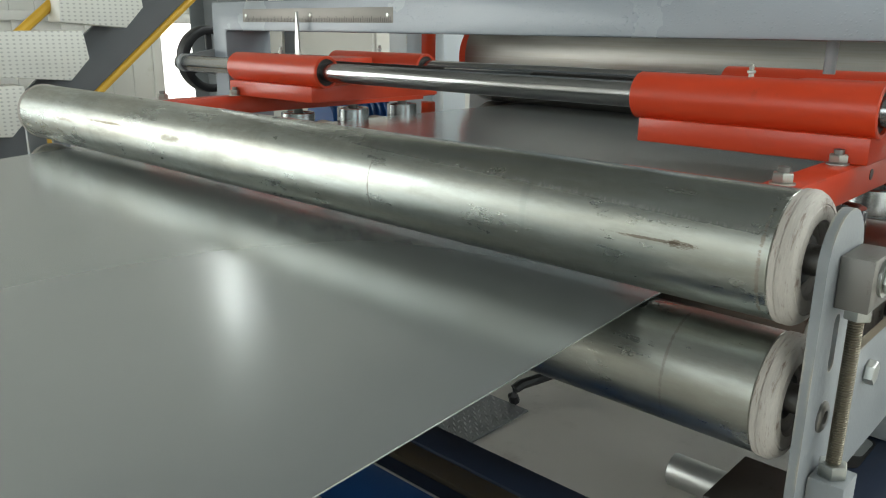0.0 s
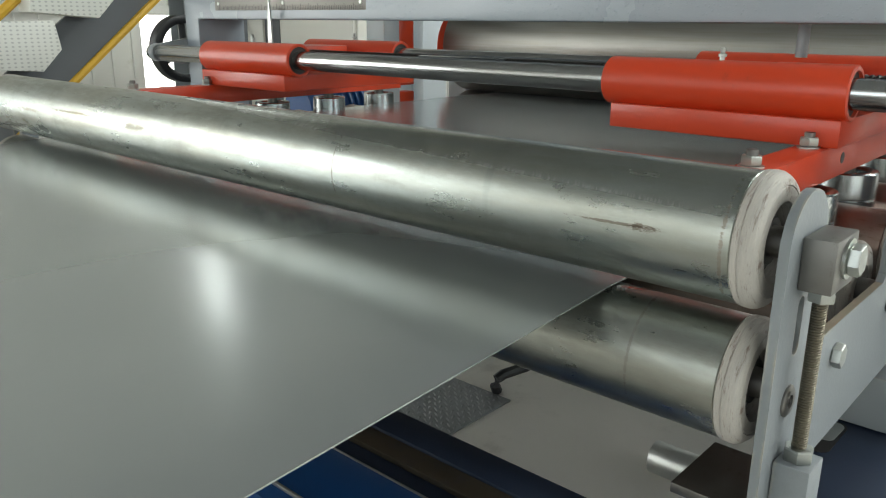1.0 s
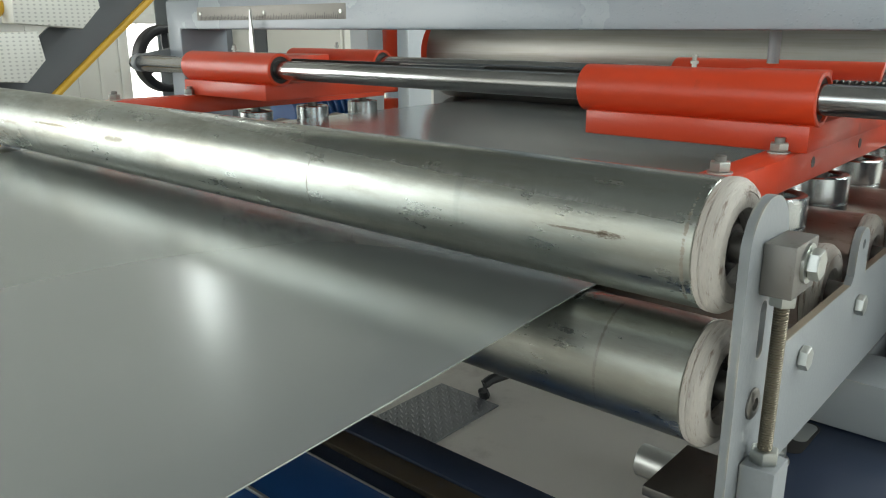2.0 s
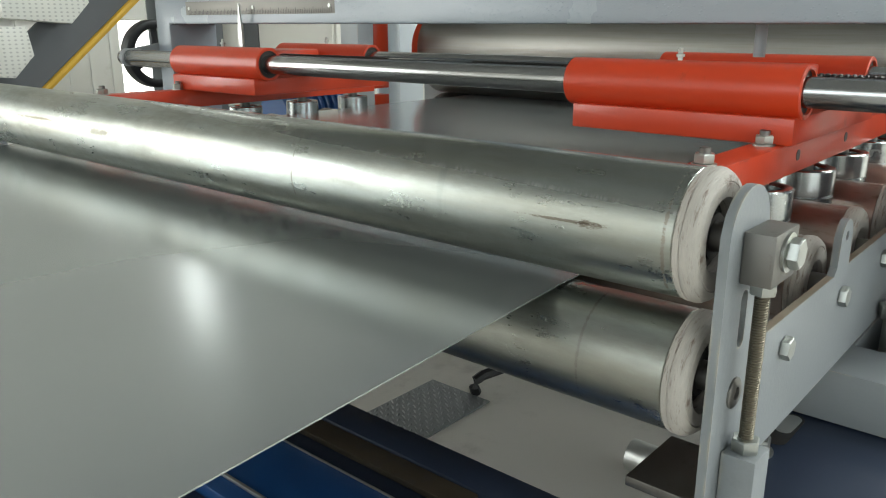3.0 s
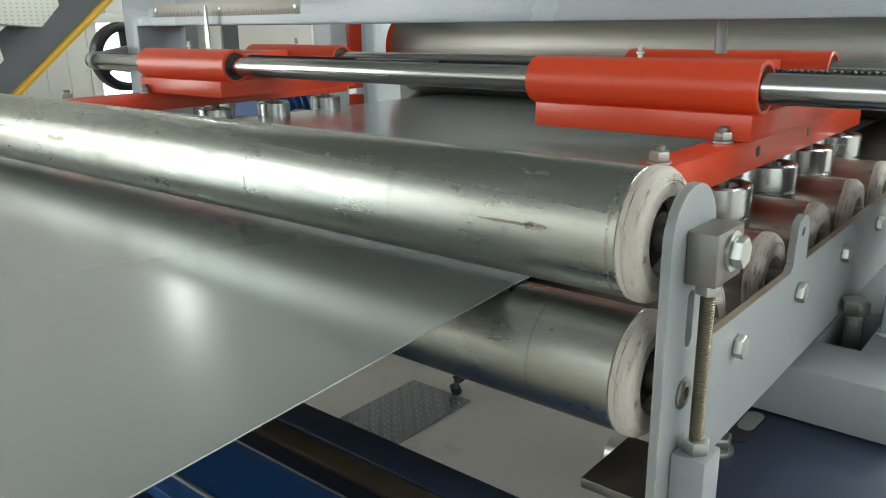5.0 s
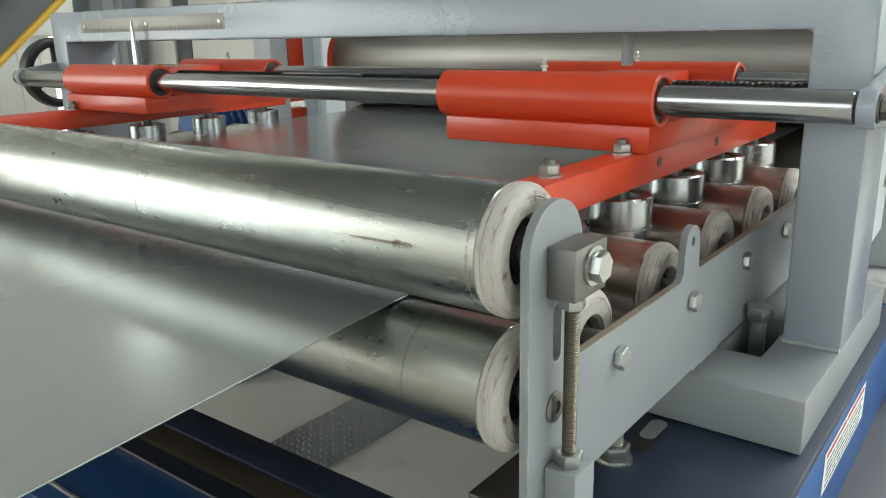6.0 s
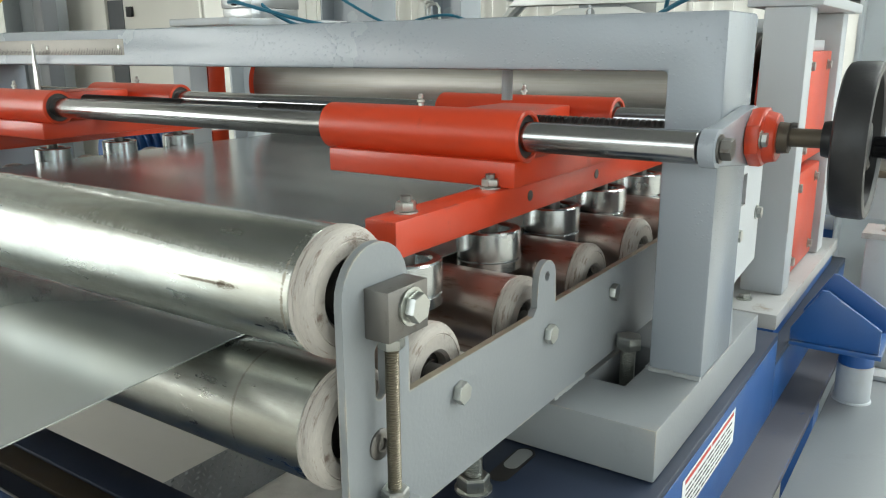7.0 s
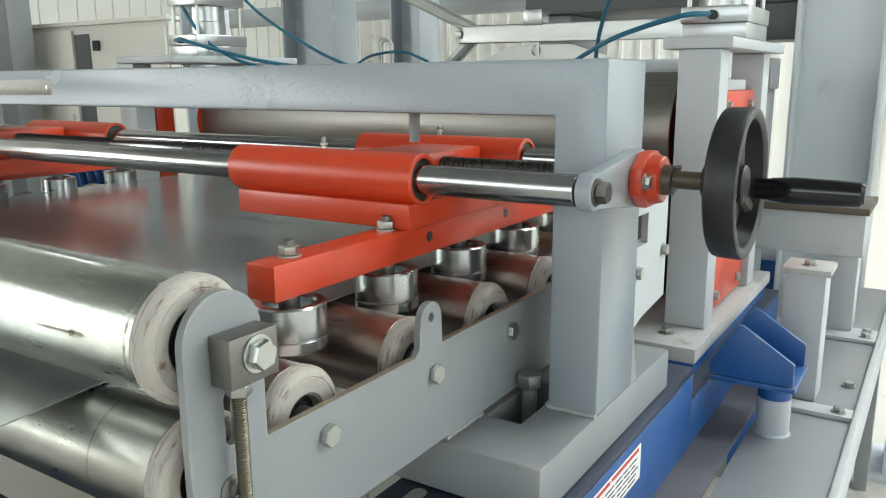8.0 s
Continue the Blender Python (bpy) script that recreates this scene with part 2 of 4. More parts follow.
def roller_mat(name, base, tint, streaks, polished=None):
    """Worn zinc on a turned tube: smears along it, faint turning rings, rubbed patches, and dark scuffs of a given place and size."""
    m = bpy.data.materials.new(name)
    m.use_nodes = True
    nt = m.node_tree
    n, l = nt.nodes, nt.links
    b = n["Principled BSDF"]
    b.inputs["Metallic"].default_value = 1.0
    tc = n.new("ShaderNodeTexCoord")

    def noise(scale, stretch, detail=6, rough=0.6):
        mp = n.new("ShaderNodeMapping")
        mp.inputs["Scale"].default_value = stretch
        l.new(tc.outputs["Object"], mp.inputs["Vector"])
        t = n.new("ShaderNodeTexNoise")
        t.inputs["Scale"].default_value, t.inputs["Detail"].default_value, t.inputs["Roughness"].default_value = scale, detail, rough
        l.new(mp.outputs[0], t.inputs["Vector"])
        return t.outputs["Fac"]

    def span(v, a, c, lo, hi):
        r = n.new("ShaderNodeMapRange")
        r.interpolation_type = "SMOOTHSTEP"
        for k, q in zip(("From Min", "From Max", "To Min", "To Max"), (a, c, lo, hi)):
            r.inputs[k].default_value = q
        l.new(v, r.inputs["Value"])
        return r.outputs[0]

    def calc(op, a, c):
        q = n.new("ShaderNodeMath")
        q.operation = op
        for k, v in enumerate((a, c)):
            if isinstance(v, (int, float)):
                q.inputs[k].default_value = v
            else:
                l.new(v, q.inputs[k])
        return q.outputs[0]

    def blend(f, a, c):
        q = n.new("ShaderNodeMix")
        q.data_type = "RGBA"
        l.new(f, q.inputs["Factor"])
        for k, v in (("A", a), ("B", c)):
            if isinstance(v, tuple):
                q.inputs[k].default_value = (*v, 1)
            else:
                l.new(v, q.inputs[k])
        return q.outputs["Result"]
    smear = noise(6, (5, 0.5, 5))
    patch = noise(9, (1.2, 0.8, 1.2), 8, 0.7)
    rings = noise(38, (0.15, 1, 0.15), 3)
    grain = noise(240, (1, 0.25, 1), 3)
    fleck = noise(70, (1.6, 0.35, 1.6), 6, 0.7)
    col = blend(span(smear, 0.35, 0.68, 0, 1), base, tint)
    col = blend(calc("MULTIPLY", span(patch, 0.5, 0.7, 0, 1), 0.45), col, tuple(0.72 * q for q in tint))
    col = blend(calc("MULTIPLY", span(rings, 0.62, 0.74, 0, 1), 0.35), col, tuple(0.6 * q for q in base))
    col = blend(calc("MULTIPLY", span(fleck, 0.48, 0.70, 0, 1), 0.45), col, tuple(0.78 * q for q in tint))
    col = blend(calc("MULTIPLY", span(fleck, 0.48, 0.30, 0, 1), 0.4), col, tuple(min(1, 1.25 * q) for q in base))
    rough = calc("ADD", calc("MULTIPLY", calc("SUBTRACT", fleck, 0.5), 0.2), span(patch, 0.3, 0.72, 0.22, 0.38))
    rough = calc("ADD", rough, calc("MULTIPLY", span(smear, 0.3, 0.7, 0, 1), 0.08))
    sep = n.new("ShaderNodeSeparateXYZ")
    l.new(tc.outputs["Object"], sep.inputs[0])
    rag = calc("MULTIPLY", calc("SUBTRACT", noise(190, (1, 0.3, 1), 8, 0.85), 0.5), 7.0)
    if polished:  # skin rubbed smooth above a ragged lengthwise line, its dark reflection painted in
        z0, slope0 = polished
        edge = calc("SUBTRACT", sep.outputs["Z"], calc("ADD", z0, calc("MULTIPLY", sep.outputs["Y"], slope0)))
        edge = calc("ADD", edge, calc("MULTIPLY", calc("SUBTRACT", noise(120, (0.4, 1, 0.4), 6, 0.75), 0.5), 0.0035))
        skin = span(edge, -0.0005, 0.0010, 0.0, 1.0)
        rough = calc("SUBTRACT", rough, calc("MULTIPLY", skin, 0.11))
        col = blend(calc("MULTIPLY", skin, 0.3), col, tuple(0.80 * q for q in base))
        # painted sparkle: pale specks just above that line
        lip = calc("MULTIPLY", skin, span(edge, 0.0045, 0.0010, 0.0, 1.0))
        glints = span(noise(320, (0.2, 1.5, 0.2), 4, 0.6), 0.5, 0.56, 0.0, 1.0)
        col = blend(calc("MULTIPLY", calc("MULTIPLY", lip, glints), 0.7), col, (0.72, 0.74, 0.74))
    for (sx, sy, sz, hy, hz, slope, colour) in streaks:
        dy = calc("DIVIDE", calc("SUBTRACT", sep.outputs["Y"], sy), hy)
        dz = calc("DIVIDE", calc("SUBTRACT", calc("SUBTRACT", sep.outputs["Z"], sz), calc("MULTIPLY", calc("SUBTRACT", sep.outputs["Y"], sy), slope)), hz)
        d = calc("ADD", calc("ADD", calc("MULTIPLY", dy, dy), calc("MULTIPLY", dz, dz)), calc("MULTIPLY", rag, 1.3))
        f = span(d, 0.35, 1.05, 1, 0)
        f = calc("MULTIPLY", f, span(sep.outputs["X"], 0.0, -0.01, 0.0, 1.0)) if sx < 0 else f
        col = blend(calc("MULTIPLY", f, 0.75), col, colour)
        rough = calc("ADD", rough, calc("MULTIPLY", f, 0.25))
    l.new(col, b.inputs["Base Color"])
    l.new(rough, b.inputs["Roughness"])
    bp = n.new("ShaderNodeBump")
    bp.inputs["Strength"].default_value, bp.inputs["Distance"].default_value = 0.2, 0.001
    l.new(calc("ADD", calc("ADD", calc("MULTIPLY", rings, 0.5), calc("MULTIPLY", fleck, 0.35)), calc("MULTIPLY", grain, 0.2)), bp.inputs["Height"])
    l.new(bp.outputs[0], b.inputs["Normal"])
    return m


SCUFF = (0.15, 0.115, 0.085)
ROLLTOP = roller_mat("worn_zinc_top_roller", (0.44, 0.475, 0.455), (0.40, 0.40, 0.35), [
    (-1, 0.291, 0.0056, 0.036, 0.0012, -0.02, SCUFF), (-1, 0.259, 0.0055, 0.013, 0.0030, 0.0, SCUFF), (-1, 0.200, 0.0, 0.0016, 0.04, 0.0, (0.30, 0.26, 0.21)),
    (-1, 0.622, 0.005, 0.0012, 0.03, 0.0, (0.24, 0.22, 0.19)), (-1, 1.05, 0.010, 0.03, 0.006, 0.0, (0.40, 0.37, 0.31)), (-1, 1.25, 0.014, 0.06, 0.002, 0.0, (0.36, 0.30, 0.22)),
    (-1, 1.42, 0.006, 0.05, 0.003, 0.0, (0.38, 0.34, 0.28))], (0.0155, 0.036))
ROLLLOW = roller_mat("worn_zinc_lower_roller", (0.38, 0.40, 0.375), (0.34, 0.335, 0.29), [
    (-1, 0.267, 0.025, 0.0015, 0.05, 0.0, (0.25, 0.24, 0.21))])


# ---- building helpers ----
def box(bm, x0, x1, y0, y1, z0, z1, bev=0.0, seg=2):
    v = [bm.verts.new((x, y, z)) for x in (x0, x1) for y in (y0, y1) for z in (z0, z1)]
    f = [bm.faces.new([v[i] for i in q]) for q in ((0, 1, 3, 2), (4, 6, 7, 5), (0, 4, 5, 1), (2, 3, 7, 6), (0, 2, 6, 4), (1, 5, 7, 3))]
    if bev:
        es = list({e for q in f for e in q.edges})
        bmesh.ops.bevel(bm, geom=es, offset=bev, segments=seg, profile=0.5, affect="EDGES")
    return bm


def bbox(x0, x1, y0, y1, z0, z1, bev=0.002, seg=2):
    return box(bmesh.new(), x0, x1, y0, y1, z0, z1, bev, seg)


def turned(profile, origin=(0, 0, 0), axis="y", n=48, bm=None, ring_shape=False):
    """A solid of revolution: profile is (along, radius) pairs from end to end; ring_shape: the profile closes on itself and leaves a hole."""
    bm = bm or bmesh.new()
    ring = []
    for a, r in ([*profile, profile[0]] if ring_shape else profile):
        row = []
        for i in range(n):
            w = 2 * math.pi * i / n
            p = (r * math.cos(w), r * math.sin(w))
            c = {"x": (a, p[0], p[1]), "y": (p[0], a, p[1]), "z": (p[0], p[1], a)}[axis]
            row.append(bm.verts.new([c[k] + origin[k] for k in range(3)]))
        ring.append(row)
    for a, b in zip(ring, ring[1:]):
        for i in range(n):
            bm.faces.new((a[i], a[(i + 1) % n], b[(i + 1) % n], b[i]))
    if ring_shape:
        bmesh.ops.remove_doubles(bm, verts=ring[0] + ring[-1], dist=1e-6)
    else:
        bm.faces.new(ring[0]), bm.faces.new(ring[-1])
    bmesh.ops.recalc_face_normals(bm, faces=bm.faces)
    return bm


def tube(path, r, n=10, bm=None):
    """A round bar along a list of points."""
    bm = bm or bmesh.new()
    pts = [Vector(p) for p in path]
    rows = []
    for i, p in enumerate(pts):
        d = (pts[min(i + 1, len(pts) - 1)] - pts[max(i - 1, 0)]).normalized()
        up = Vector((0, 0, 1)) if abs(d.z) < 0.9 else Vector((1, 0, 0))
        s = d.cross(up).normalized()
        t = s.cross(d)
        rows.append([bm.verts.new(p + r * (math.cos(2 * math.pi * k / n) * s + math.sin(2 * math.pi * k / n) * t)) for k in range(n)])
    for a, b in zip(rows, rows[1:]):
        for k in range(n):
            bm.faces.new((a[k], a[(k + 1) % n], b[(k + 1) % n], b[k]))
    bm.faces.new(rows[0]), bm.faces.new(rows[-1])
    bmesh.ops.recalc_face_normals(bm, faces=bm.faces)
    return bm


def slab(outline, axis, a0, a1, bev=0.0, holes=(), bm=None):
    """A plate with that outline, pushed along an axis from a0 to a1; holes are outlines of their own."""
    bm = bm or bmesh.new()

    def at(p, a):
        return {"x": (a, p[0], p[1]), "y": (p[0], a, p[1]), "z": (p[0], p[1], a)}[axis]
    loops = [outline, *holes]
    edges = []
    for lp in loops:
        lp = [p for k, p in enumerate(lp) if (Vector(p) - Vector(lp[k - 1])).length > 1e-5]
        vs = [bm.verts.new(at(p, a0)) for p in lp]
        edges += [bm.edges.new((vs[i], vs[(i + 1) % len(vs)])) for i in range(len(vs))]
    made = bmesh.ops.triangle_fill(bm, use_beauty=True, use_dissolve=False, edges=edges)
    faces = [g for g in made["geom"] if isinstance(g, bmesh.types.BMFace)]
    ex = bmesh.ops.extrude_face_region(bm, geom=faces)
    d = Vector(at((0, 0), a1 - a0))
    bmesh.ops.translate(bm, verts=[g for g in ex["geom"] if isinstance(g, bmesh.types.BMVert)], vec=d)
    bmesh.ops.recalc_face_normals(bm, faces=bm.faces)
    if bev:
        es = [e for e in bm.edges if len(e.link_faces) == 2 and e.calc_face_angle(0) > 1.2]
        bmesh.ops.bevel(bm, geom=es, offset=bev, segments=2, profile=0.5, affect="EDGES")
    return bm


def arc(cx, cy, r, a0, a1, n=12):
    return [(cx + r * math.cos(radians(a0 + (a1 - a0) * i / n)), cy + r * math.sin(radians(a0 + (a1 - a0) * i / n))) for i in range(n + 1)]


def part(name, bm, material, parent=None, label="", smooth=32):
    me = bpy.data.meshes.new(name)
    bm.normal_update()
    for f in bm.faces:
        f.smooth = True
    for e in bm.edges:
        e.smooth = not (len(e.link_faces) == 2 and e.calc_face_angle(0) > radians(smooth))
    bm.to_mesh(me)
    bm.free()
    me.materials.append(material)
    ob = new(name, me)
    if parent:
        ob.parent = parent
    if label:
        tagged(ob, label)
    return ob


def thing(name, label, category, at=(0, 0, 0), group=""):
    ob = new(name)
    ob.location = at
    ob.empty_display_size = 0.05
    return tagged(ob, label, category, group)


def hexa(r, a0, a1, origin, axis, turn=0.0, bm=None):
    """A hexagon head or nut with chamfered corners; r: half its width over the corners."""
    bm = bm or bmesh.new()
    rows = []
    ch = 0.12 * r
    for a, s in ((a0, 0.93), (a0 + ch, 1.0), (a1 - ch, 1.0), (a1, 0.9)):
        row = []
        for i in range(6):
            w = math.pi * i / 3 + radians(turn)
            p = (r * s * math.cos(w), r * s * math.sin(w))
            c = {"x": (a, p[0], p[1]), "y": (p[0], a, p[1]), "z": (p[0], p[1], a)}[axis]
            row.append(bm.verts.new([c[k] + origin[k] for k in range(3)]))
        rows.append(row)
    for a, b in zip(rows, rows[1:]):
        for i in range(6):
            bm.faces.new((a[i], a[(i + 1) % 6], b[(i + 1) % 6], b[i]))
    bm.faces.new(rows[0]), bm.faces.new(rows[-1])
    bmesh.ops.recalc_face_normals(bm, faces=bm.faces)
    return bm


def screw_bar(origin, length, r, pitch, axis, n=20):
    """A threaded bar: ridges along its length."""
    prof = []
    k = int(length / pitch)
    for i in range(k):
        prof += [(i * pitch, r * 0.88), (i * pitch + pitch * 0.3, r), (i * pitch + pitch * 0.65, r), (i * pitch + pitch * 0.95, r * 0.88)]
    return turned(prof, origin, axis, n)


def bolt(parent, at, r, axis="y", side=-1, turn=10, head=None, washer=True, name="bolt", material=None):
    """A hexagon bolt head on a washer, standing out from at."""
    h = head or r * 0.75
    bm = bmesh.new()
    if washer:
        turned([(0, r * 1.25), (side * r * 0.18, r * 1.25)], at, axis, 24, bm)
    o = side * r * 0.18 if washer else 0
    a, b = sorted((o, o + side * h))
    hexa(r, a, b, at, axis, turn, bm)
    return part(name, bm, material or BOLT, parent)


# ---- the hall ----
HX0, HX1, HY0, HY1, HTOP = -7.0, 9.0, -6.0, 7.5, 6.0
fl = part("floor", bbox(HX0 - 3, HX1 + 3, HY0 - 3, HY1 + 8, FLOOR - 0.2, FLOOR, 0), CONCRETE)
tagged(fl, "pale worn concrete hall floor", "floor", kind="structure")


def wall(name, axis, at, a0, a1, holes, label, ribs=0.0):
    """A hall wall of ribbed panels, 0.15 m thick, with openings (a0, a1, z0, z1) through it."""
    s = 1 if at > 0 else -1
    out = [(a0, FLOOR), (a1, FLOOR), (a1, HTOP), (a0, HTOP)]
    hs = [[(h[0], h[2]), (h[1], h[2]), (h[1], h[3]), (h[0], h[3])] for h in holes]
    bm = slab(out, axis, at, at + s * 0.15, holes=hs)
    k = a0 + 0.11
    while ribs and k < a1 - 0.1:
        zs, cut = [FLOOR], sorted((h[2], h[3]) for h in holes if h[0] - 0.06 < k < h[1] + 0.02)
        for c in cut:
            zs += [c[0], c[1]]
        zs.append(HTOP)
        for z0, z1 in zip(zs[::2], zs[1::2]):
            if z1 - z0 > 0.05:
                q = (at - s * 0.022, at - s * 0.001) if s > 0 else (at + 0.001, at + 0.022)
                if axis == "y":
                    box(bm, k, k + 0.045, q[0], q[1], z0, z1)
                else:
                    box(bm, q[0], q[1], k, k + 0.045, z0, z1)
        k += ribs
    return tagged(part(name, bm, PANEL), label, "wall", kind="structure")


GATE = (-6.2, -2.2, FLOOR + 0.02, 3.7)
NWIN = (3.93, 4.75, FLOOR + 0.05, 1.12)
HIGH = (3.98, 4.42, 3.67, 4.27)
wall("wall_north", "y", HY1, HX0, HX1, [GATE, NWIN, HIGH], "cream ribbed metal panel wall with a bright open gate", 0.21)
wall("wall_east", "x", HX1, HY0, HY1, [], "cream ribbed metal panel wall", 0.21)
# unseen walls and roof; their openings are added to suit the fill lamps
wall("wall_south", "y", HY0, HX0, HX1, [(1, 7, 1.5, 4), (-5, -1, FLOOR + 0.02, 3.1)], "cream ribbed metal panel wall, unseen, with openings added for fill light")
wall("wall_west", "x", HX0, HY0, HY1, [(-3, 3, 1.5, 4)], "cream ribbed metal panel wall, unseen, with an opening added for fill light")
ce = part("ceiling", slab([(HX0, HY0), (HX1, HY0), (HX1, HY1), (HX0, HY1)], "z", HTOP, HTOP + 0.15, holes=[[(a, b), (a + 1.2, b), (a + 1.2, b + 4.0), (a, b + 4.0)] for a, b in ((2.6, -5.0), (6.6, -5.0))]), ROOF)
tagged(ce, "dark sheet steel hall roof, unseen, with holes added for fill light", "ceiling", kind="structure")
gr = part("ground", bbox(-60, 60, HY1 + 8, 80, FLOOR - 0.3, FLOOR - 0.05, 0), CONCRETE)
tagged(gr, "pale concrete yard outside the hall", "ground", kind="structure")

bd = part("backdrop", bbox(-9, 9.5, HY1 + 1.4, HY1 + 1.5, FLOOR, 7.0, 0), SKYWHITE)
tagged(bd, "overexposed daylight outside the hall", "backdrop", kind="structure")

# ---- the metal sheet ----
bm = bmesh.new()
SY0, SY1 = 0.307, 1.525


def sheet_z(x, y):
    if x > 0.586:
        return 0.8755
    d = 0.586 - x
    return 0.8755 - 0.066 * d


nx, ny = 120, 40
xs = [-1.6 + (2.9 + 1.6) * i / nx for i in range(nx + 1)]
top, low = [], []
for x in xs:
    for row, dz in ((top, 0.0006), (low, -0.0006)):
        row.append([bm.verts.new((x, SY0 + (SY1 - SY0) * j / ny, sheet_z(x, SY0 + (SY1 - SY0) * j / ny) + dz)) for j in range(ny + 1)])
for i in range(nx):
    for j in range(ny):
        bm.faces.new((top[i][j], top[i + 1][j], top[i + 1][j + 1], top[i][j + 1]))
        bm.faces.new((low[i][j], low[i][j + 1], low[i + 1][j + 1], low[i + 1][j]))
    bm.faces.new((top[i][0], low[i][0], low[i + 1][0], top[i + 1][0]))
    bm.faces.new((top[i][ny], top[i + 1][ny], low[i + 1][ny], low[i][ny]))
for i in (0, nx):
    for j in range(ny):
        bm.faces.new((top[i][j], top[i][j + 1], low[i][j + 1], low[i][j]))
bmesh.ops.recalc_face_normals(bm, faces=bm.faces)
sh = part("metal_sheet", bm, SHEET)
tagged(sh, "thin galvanised steel sheet running between the rollers", "metal sheet")


# ---- rollers ----
RY0, RY1 = 0.176, 1.632


def roller(name, x, z, r, label, material, cap_label, group="", y0=RY0, y1=RY1, bore=0.027):
    th = thing(name, label, "roller", (x, 0, z), group)
    c = 0.017
    part("tube", turned([(y0 + c, r * 0.7), (y0 + c, r - 0.001), (y0 + c + 0.001, r), (y1 - c - 0.001, r), (y1 - c, r - 0.001), (y1 - c, r * 0.7)], n=72), material, th)
    for a, s in ((y0, 1), (y1, -1)):
        prof = [(a + s * 0.012, bore), (a + s * 0.003, bore + 0.001), (a, bore + 0.004), (a, r * 0.80), (a + s * 0.0007, r * 0.815), (a, r * 0.83), (a + s * 0.0012, r * 0.92), (a + s * 0.004, r * 0.975), (a + s * 0.0075, r + 0.0008),
                (a + s * 0.0105, r + 0.0012), (a + s * 0.0112, r + 0.0003), (a + s * 0.012, r + 0.0010), (a + s * (c - 0.001), r + 0.0009), (a + s * c, r - 0.0004), (a + s * c, bore)]
        part("end_cap", turned(prof, n=64), CAP, th, cap_label)
        part("bearing", turned([(a + s * 0.0125, bore), (a + s * 0.0115, bore - 0.0005), (a + s * 0.0105, bore * 0.7), (a + s * 0.006, bore * 0.66), (a + s * 0.006, 0.0125), (a + s * 0.0125, 0.0125)], n=40), DARKSTEEL, th)
    part("shaft", turned([(y0 - 0.016, 0.012), (y1 + 0.016, 0.012)], n=24), RAW, th)
    return th


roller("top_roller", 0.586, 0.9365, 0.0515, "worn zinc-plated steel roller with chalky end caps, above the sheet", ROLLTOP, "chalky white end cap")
roller("lower_roller", 0.586, 0.8225, 0.0505, "worn zinc-plated steel roller with chalky end caps, under the sheet", ROLLLOW, "chalky white end cap")
ROWX = (0.711, 0.892, 1.074, 1.256, 1.438)
for x in ROWX:
    roller("support_roller", x, 0.820, 0.0495, "brown-stained steel support roller with chalky end caps", ROLLOLD, "chipped chalky end cap", "row of support rollers", 0.186, 1.622, 0.022)

# ---- side plates ----
PY = 0.158  # outer face of the near plate


def side_plate(name, y0, y1, label):
    th = thing(name, label, "side plate")
    out = [(0.553, 0.60), (0.553, 0.938)] + arc(0.593, 0.938, 0.040, 180, 0, 14) + [(0.633, 0.842), (0.852, 0.842), (0.860, 0.850)]
    out += [(0.862, 0.872)] + arc(0.883, 0.877, 0.0205, 165, 0, 10) + [(0.905, 0.845), (1.6, 0.845), (1.6, 0.727), (0.645, 0.727), (0.633, 0.715), (0.633, 0.60)]
    slot = arc(0.595, 0.890, 0.0065, 180, 0, 8) + arc(0.595, 0.856, 0.0065, 0, -180, 8)
    eye = arc(0.883, 0.880, 0.0055, 0, 330, 11)
    part("plate", slab(out, "y", y0, y1, holes=[slot, eye]), GREY, th)
    for a, c, z in ((0.6335, 0.851, 0.8421), (0.9055, 1.598, 0.8451)):
        part("bare_edge", bbox(a, c, y0 + 0.0004, y1 - 0.0004, z, z + 0.0006, 0), BARE, th, "bare brown cut edge")
    return th


near = side_plate("side_plate", PY, PY + 0.0075, "grey painted steel side plate with a bolted lug")
for x in ROWX:
    bolt(near, (x - 0.004, PY, 0.813), 0.0112, "y", -1, 8 + 11 * x, washer=False)
bm = turned([(0.0, 0.013), (-0.0015, 0.013), (-0.003, 0.0105), (-0.003, 0.0055), (-0.0005, 0.0055)], (0.592, PY, 0.812), "y", 32)
part("screw", bm, RAW, near, "countersunk socket screw")
far = side_plate("side_plate", 1.644, 1.654, "grey painted steel side plate, far end of the rollers")

# ---- adjusting screw at the near plate ----
adj = thing("roller_adjuster", "raw steel block on a threaded adjusting rod", "adjuster", (0.0, 0, 0))
part("block", bbox(0.577, 0.627, 0.134, 0.1575, 0.906, 0.946, 0.0012), RAW, adj)
bolt(adj, (0.604, 0.134, 0.929), 0.0122, "y", -1, 12, head=0.0085)
part("nut", hexa(0.0105, -0.009, 0, (0.593, 0.1445, 0.9058), "z", 15), BOLT, adj)
part("threaded_rod", screw_bar((0.593, 0.1445, 0.76), 0.137, 0.0057, 0.0021, "z", 16), THREAD, adj)
part("lock_nut", hexa(0.0115, 0, 0.011, (0.593, 0.1445, 0.766), "z", 15), BOLT, adj)
part("foot_block", bbox(0.577, 0.610, 0.130, 0.1575, 0.60, 0.766, 0.0015), GREY, adj)

# ---- gantry frame with beam ----
ga = thing("portal_gantry", "grey painted welded steel portal with a top beam", "machine frame")
portal = [(0.040, 0.714), (0.108, 0.714), (0.108, 1.090), (1.757, 1.090), (1.757, 0.714), (1.817, 0.714), (1.817, 1.1575), (0.040, 1.1575)]
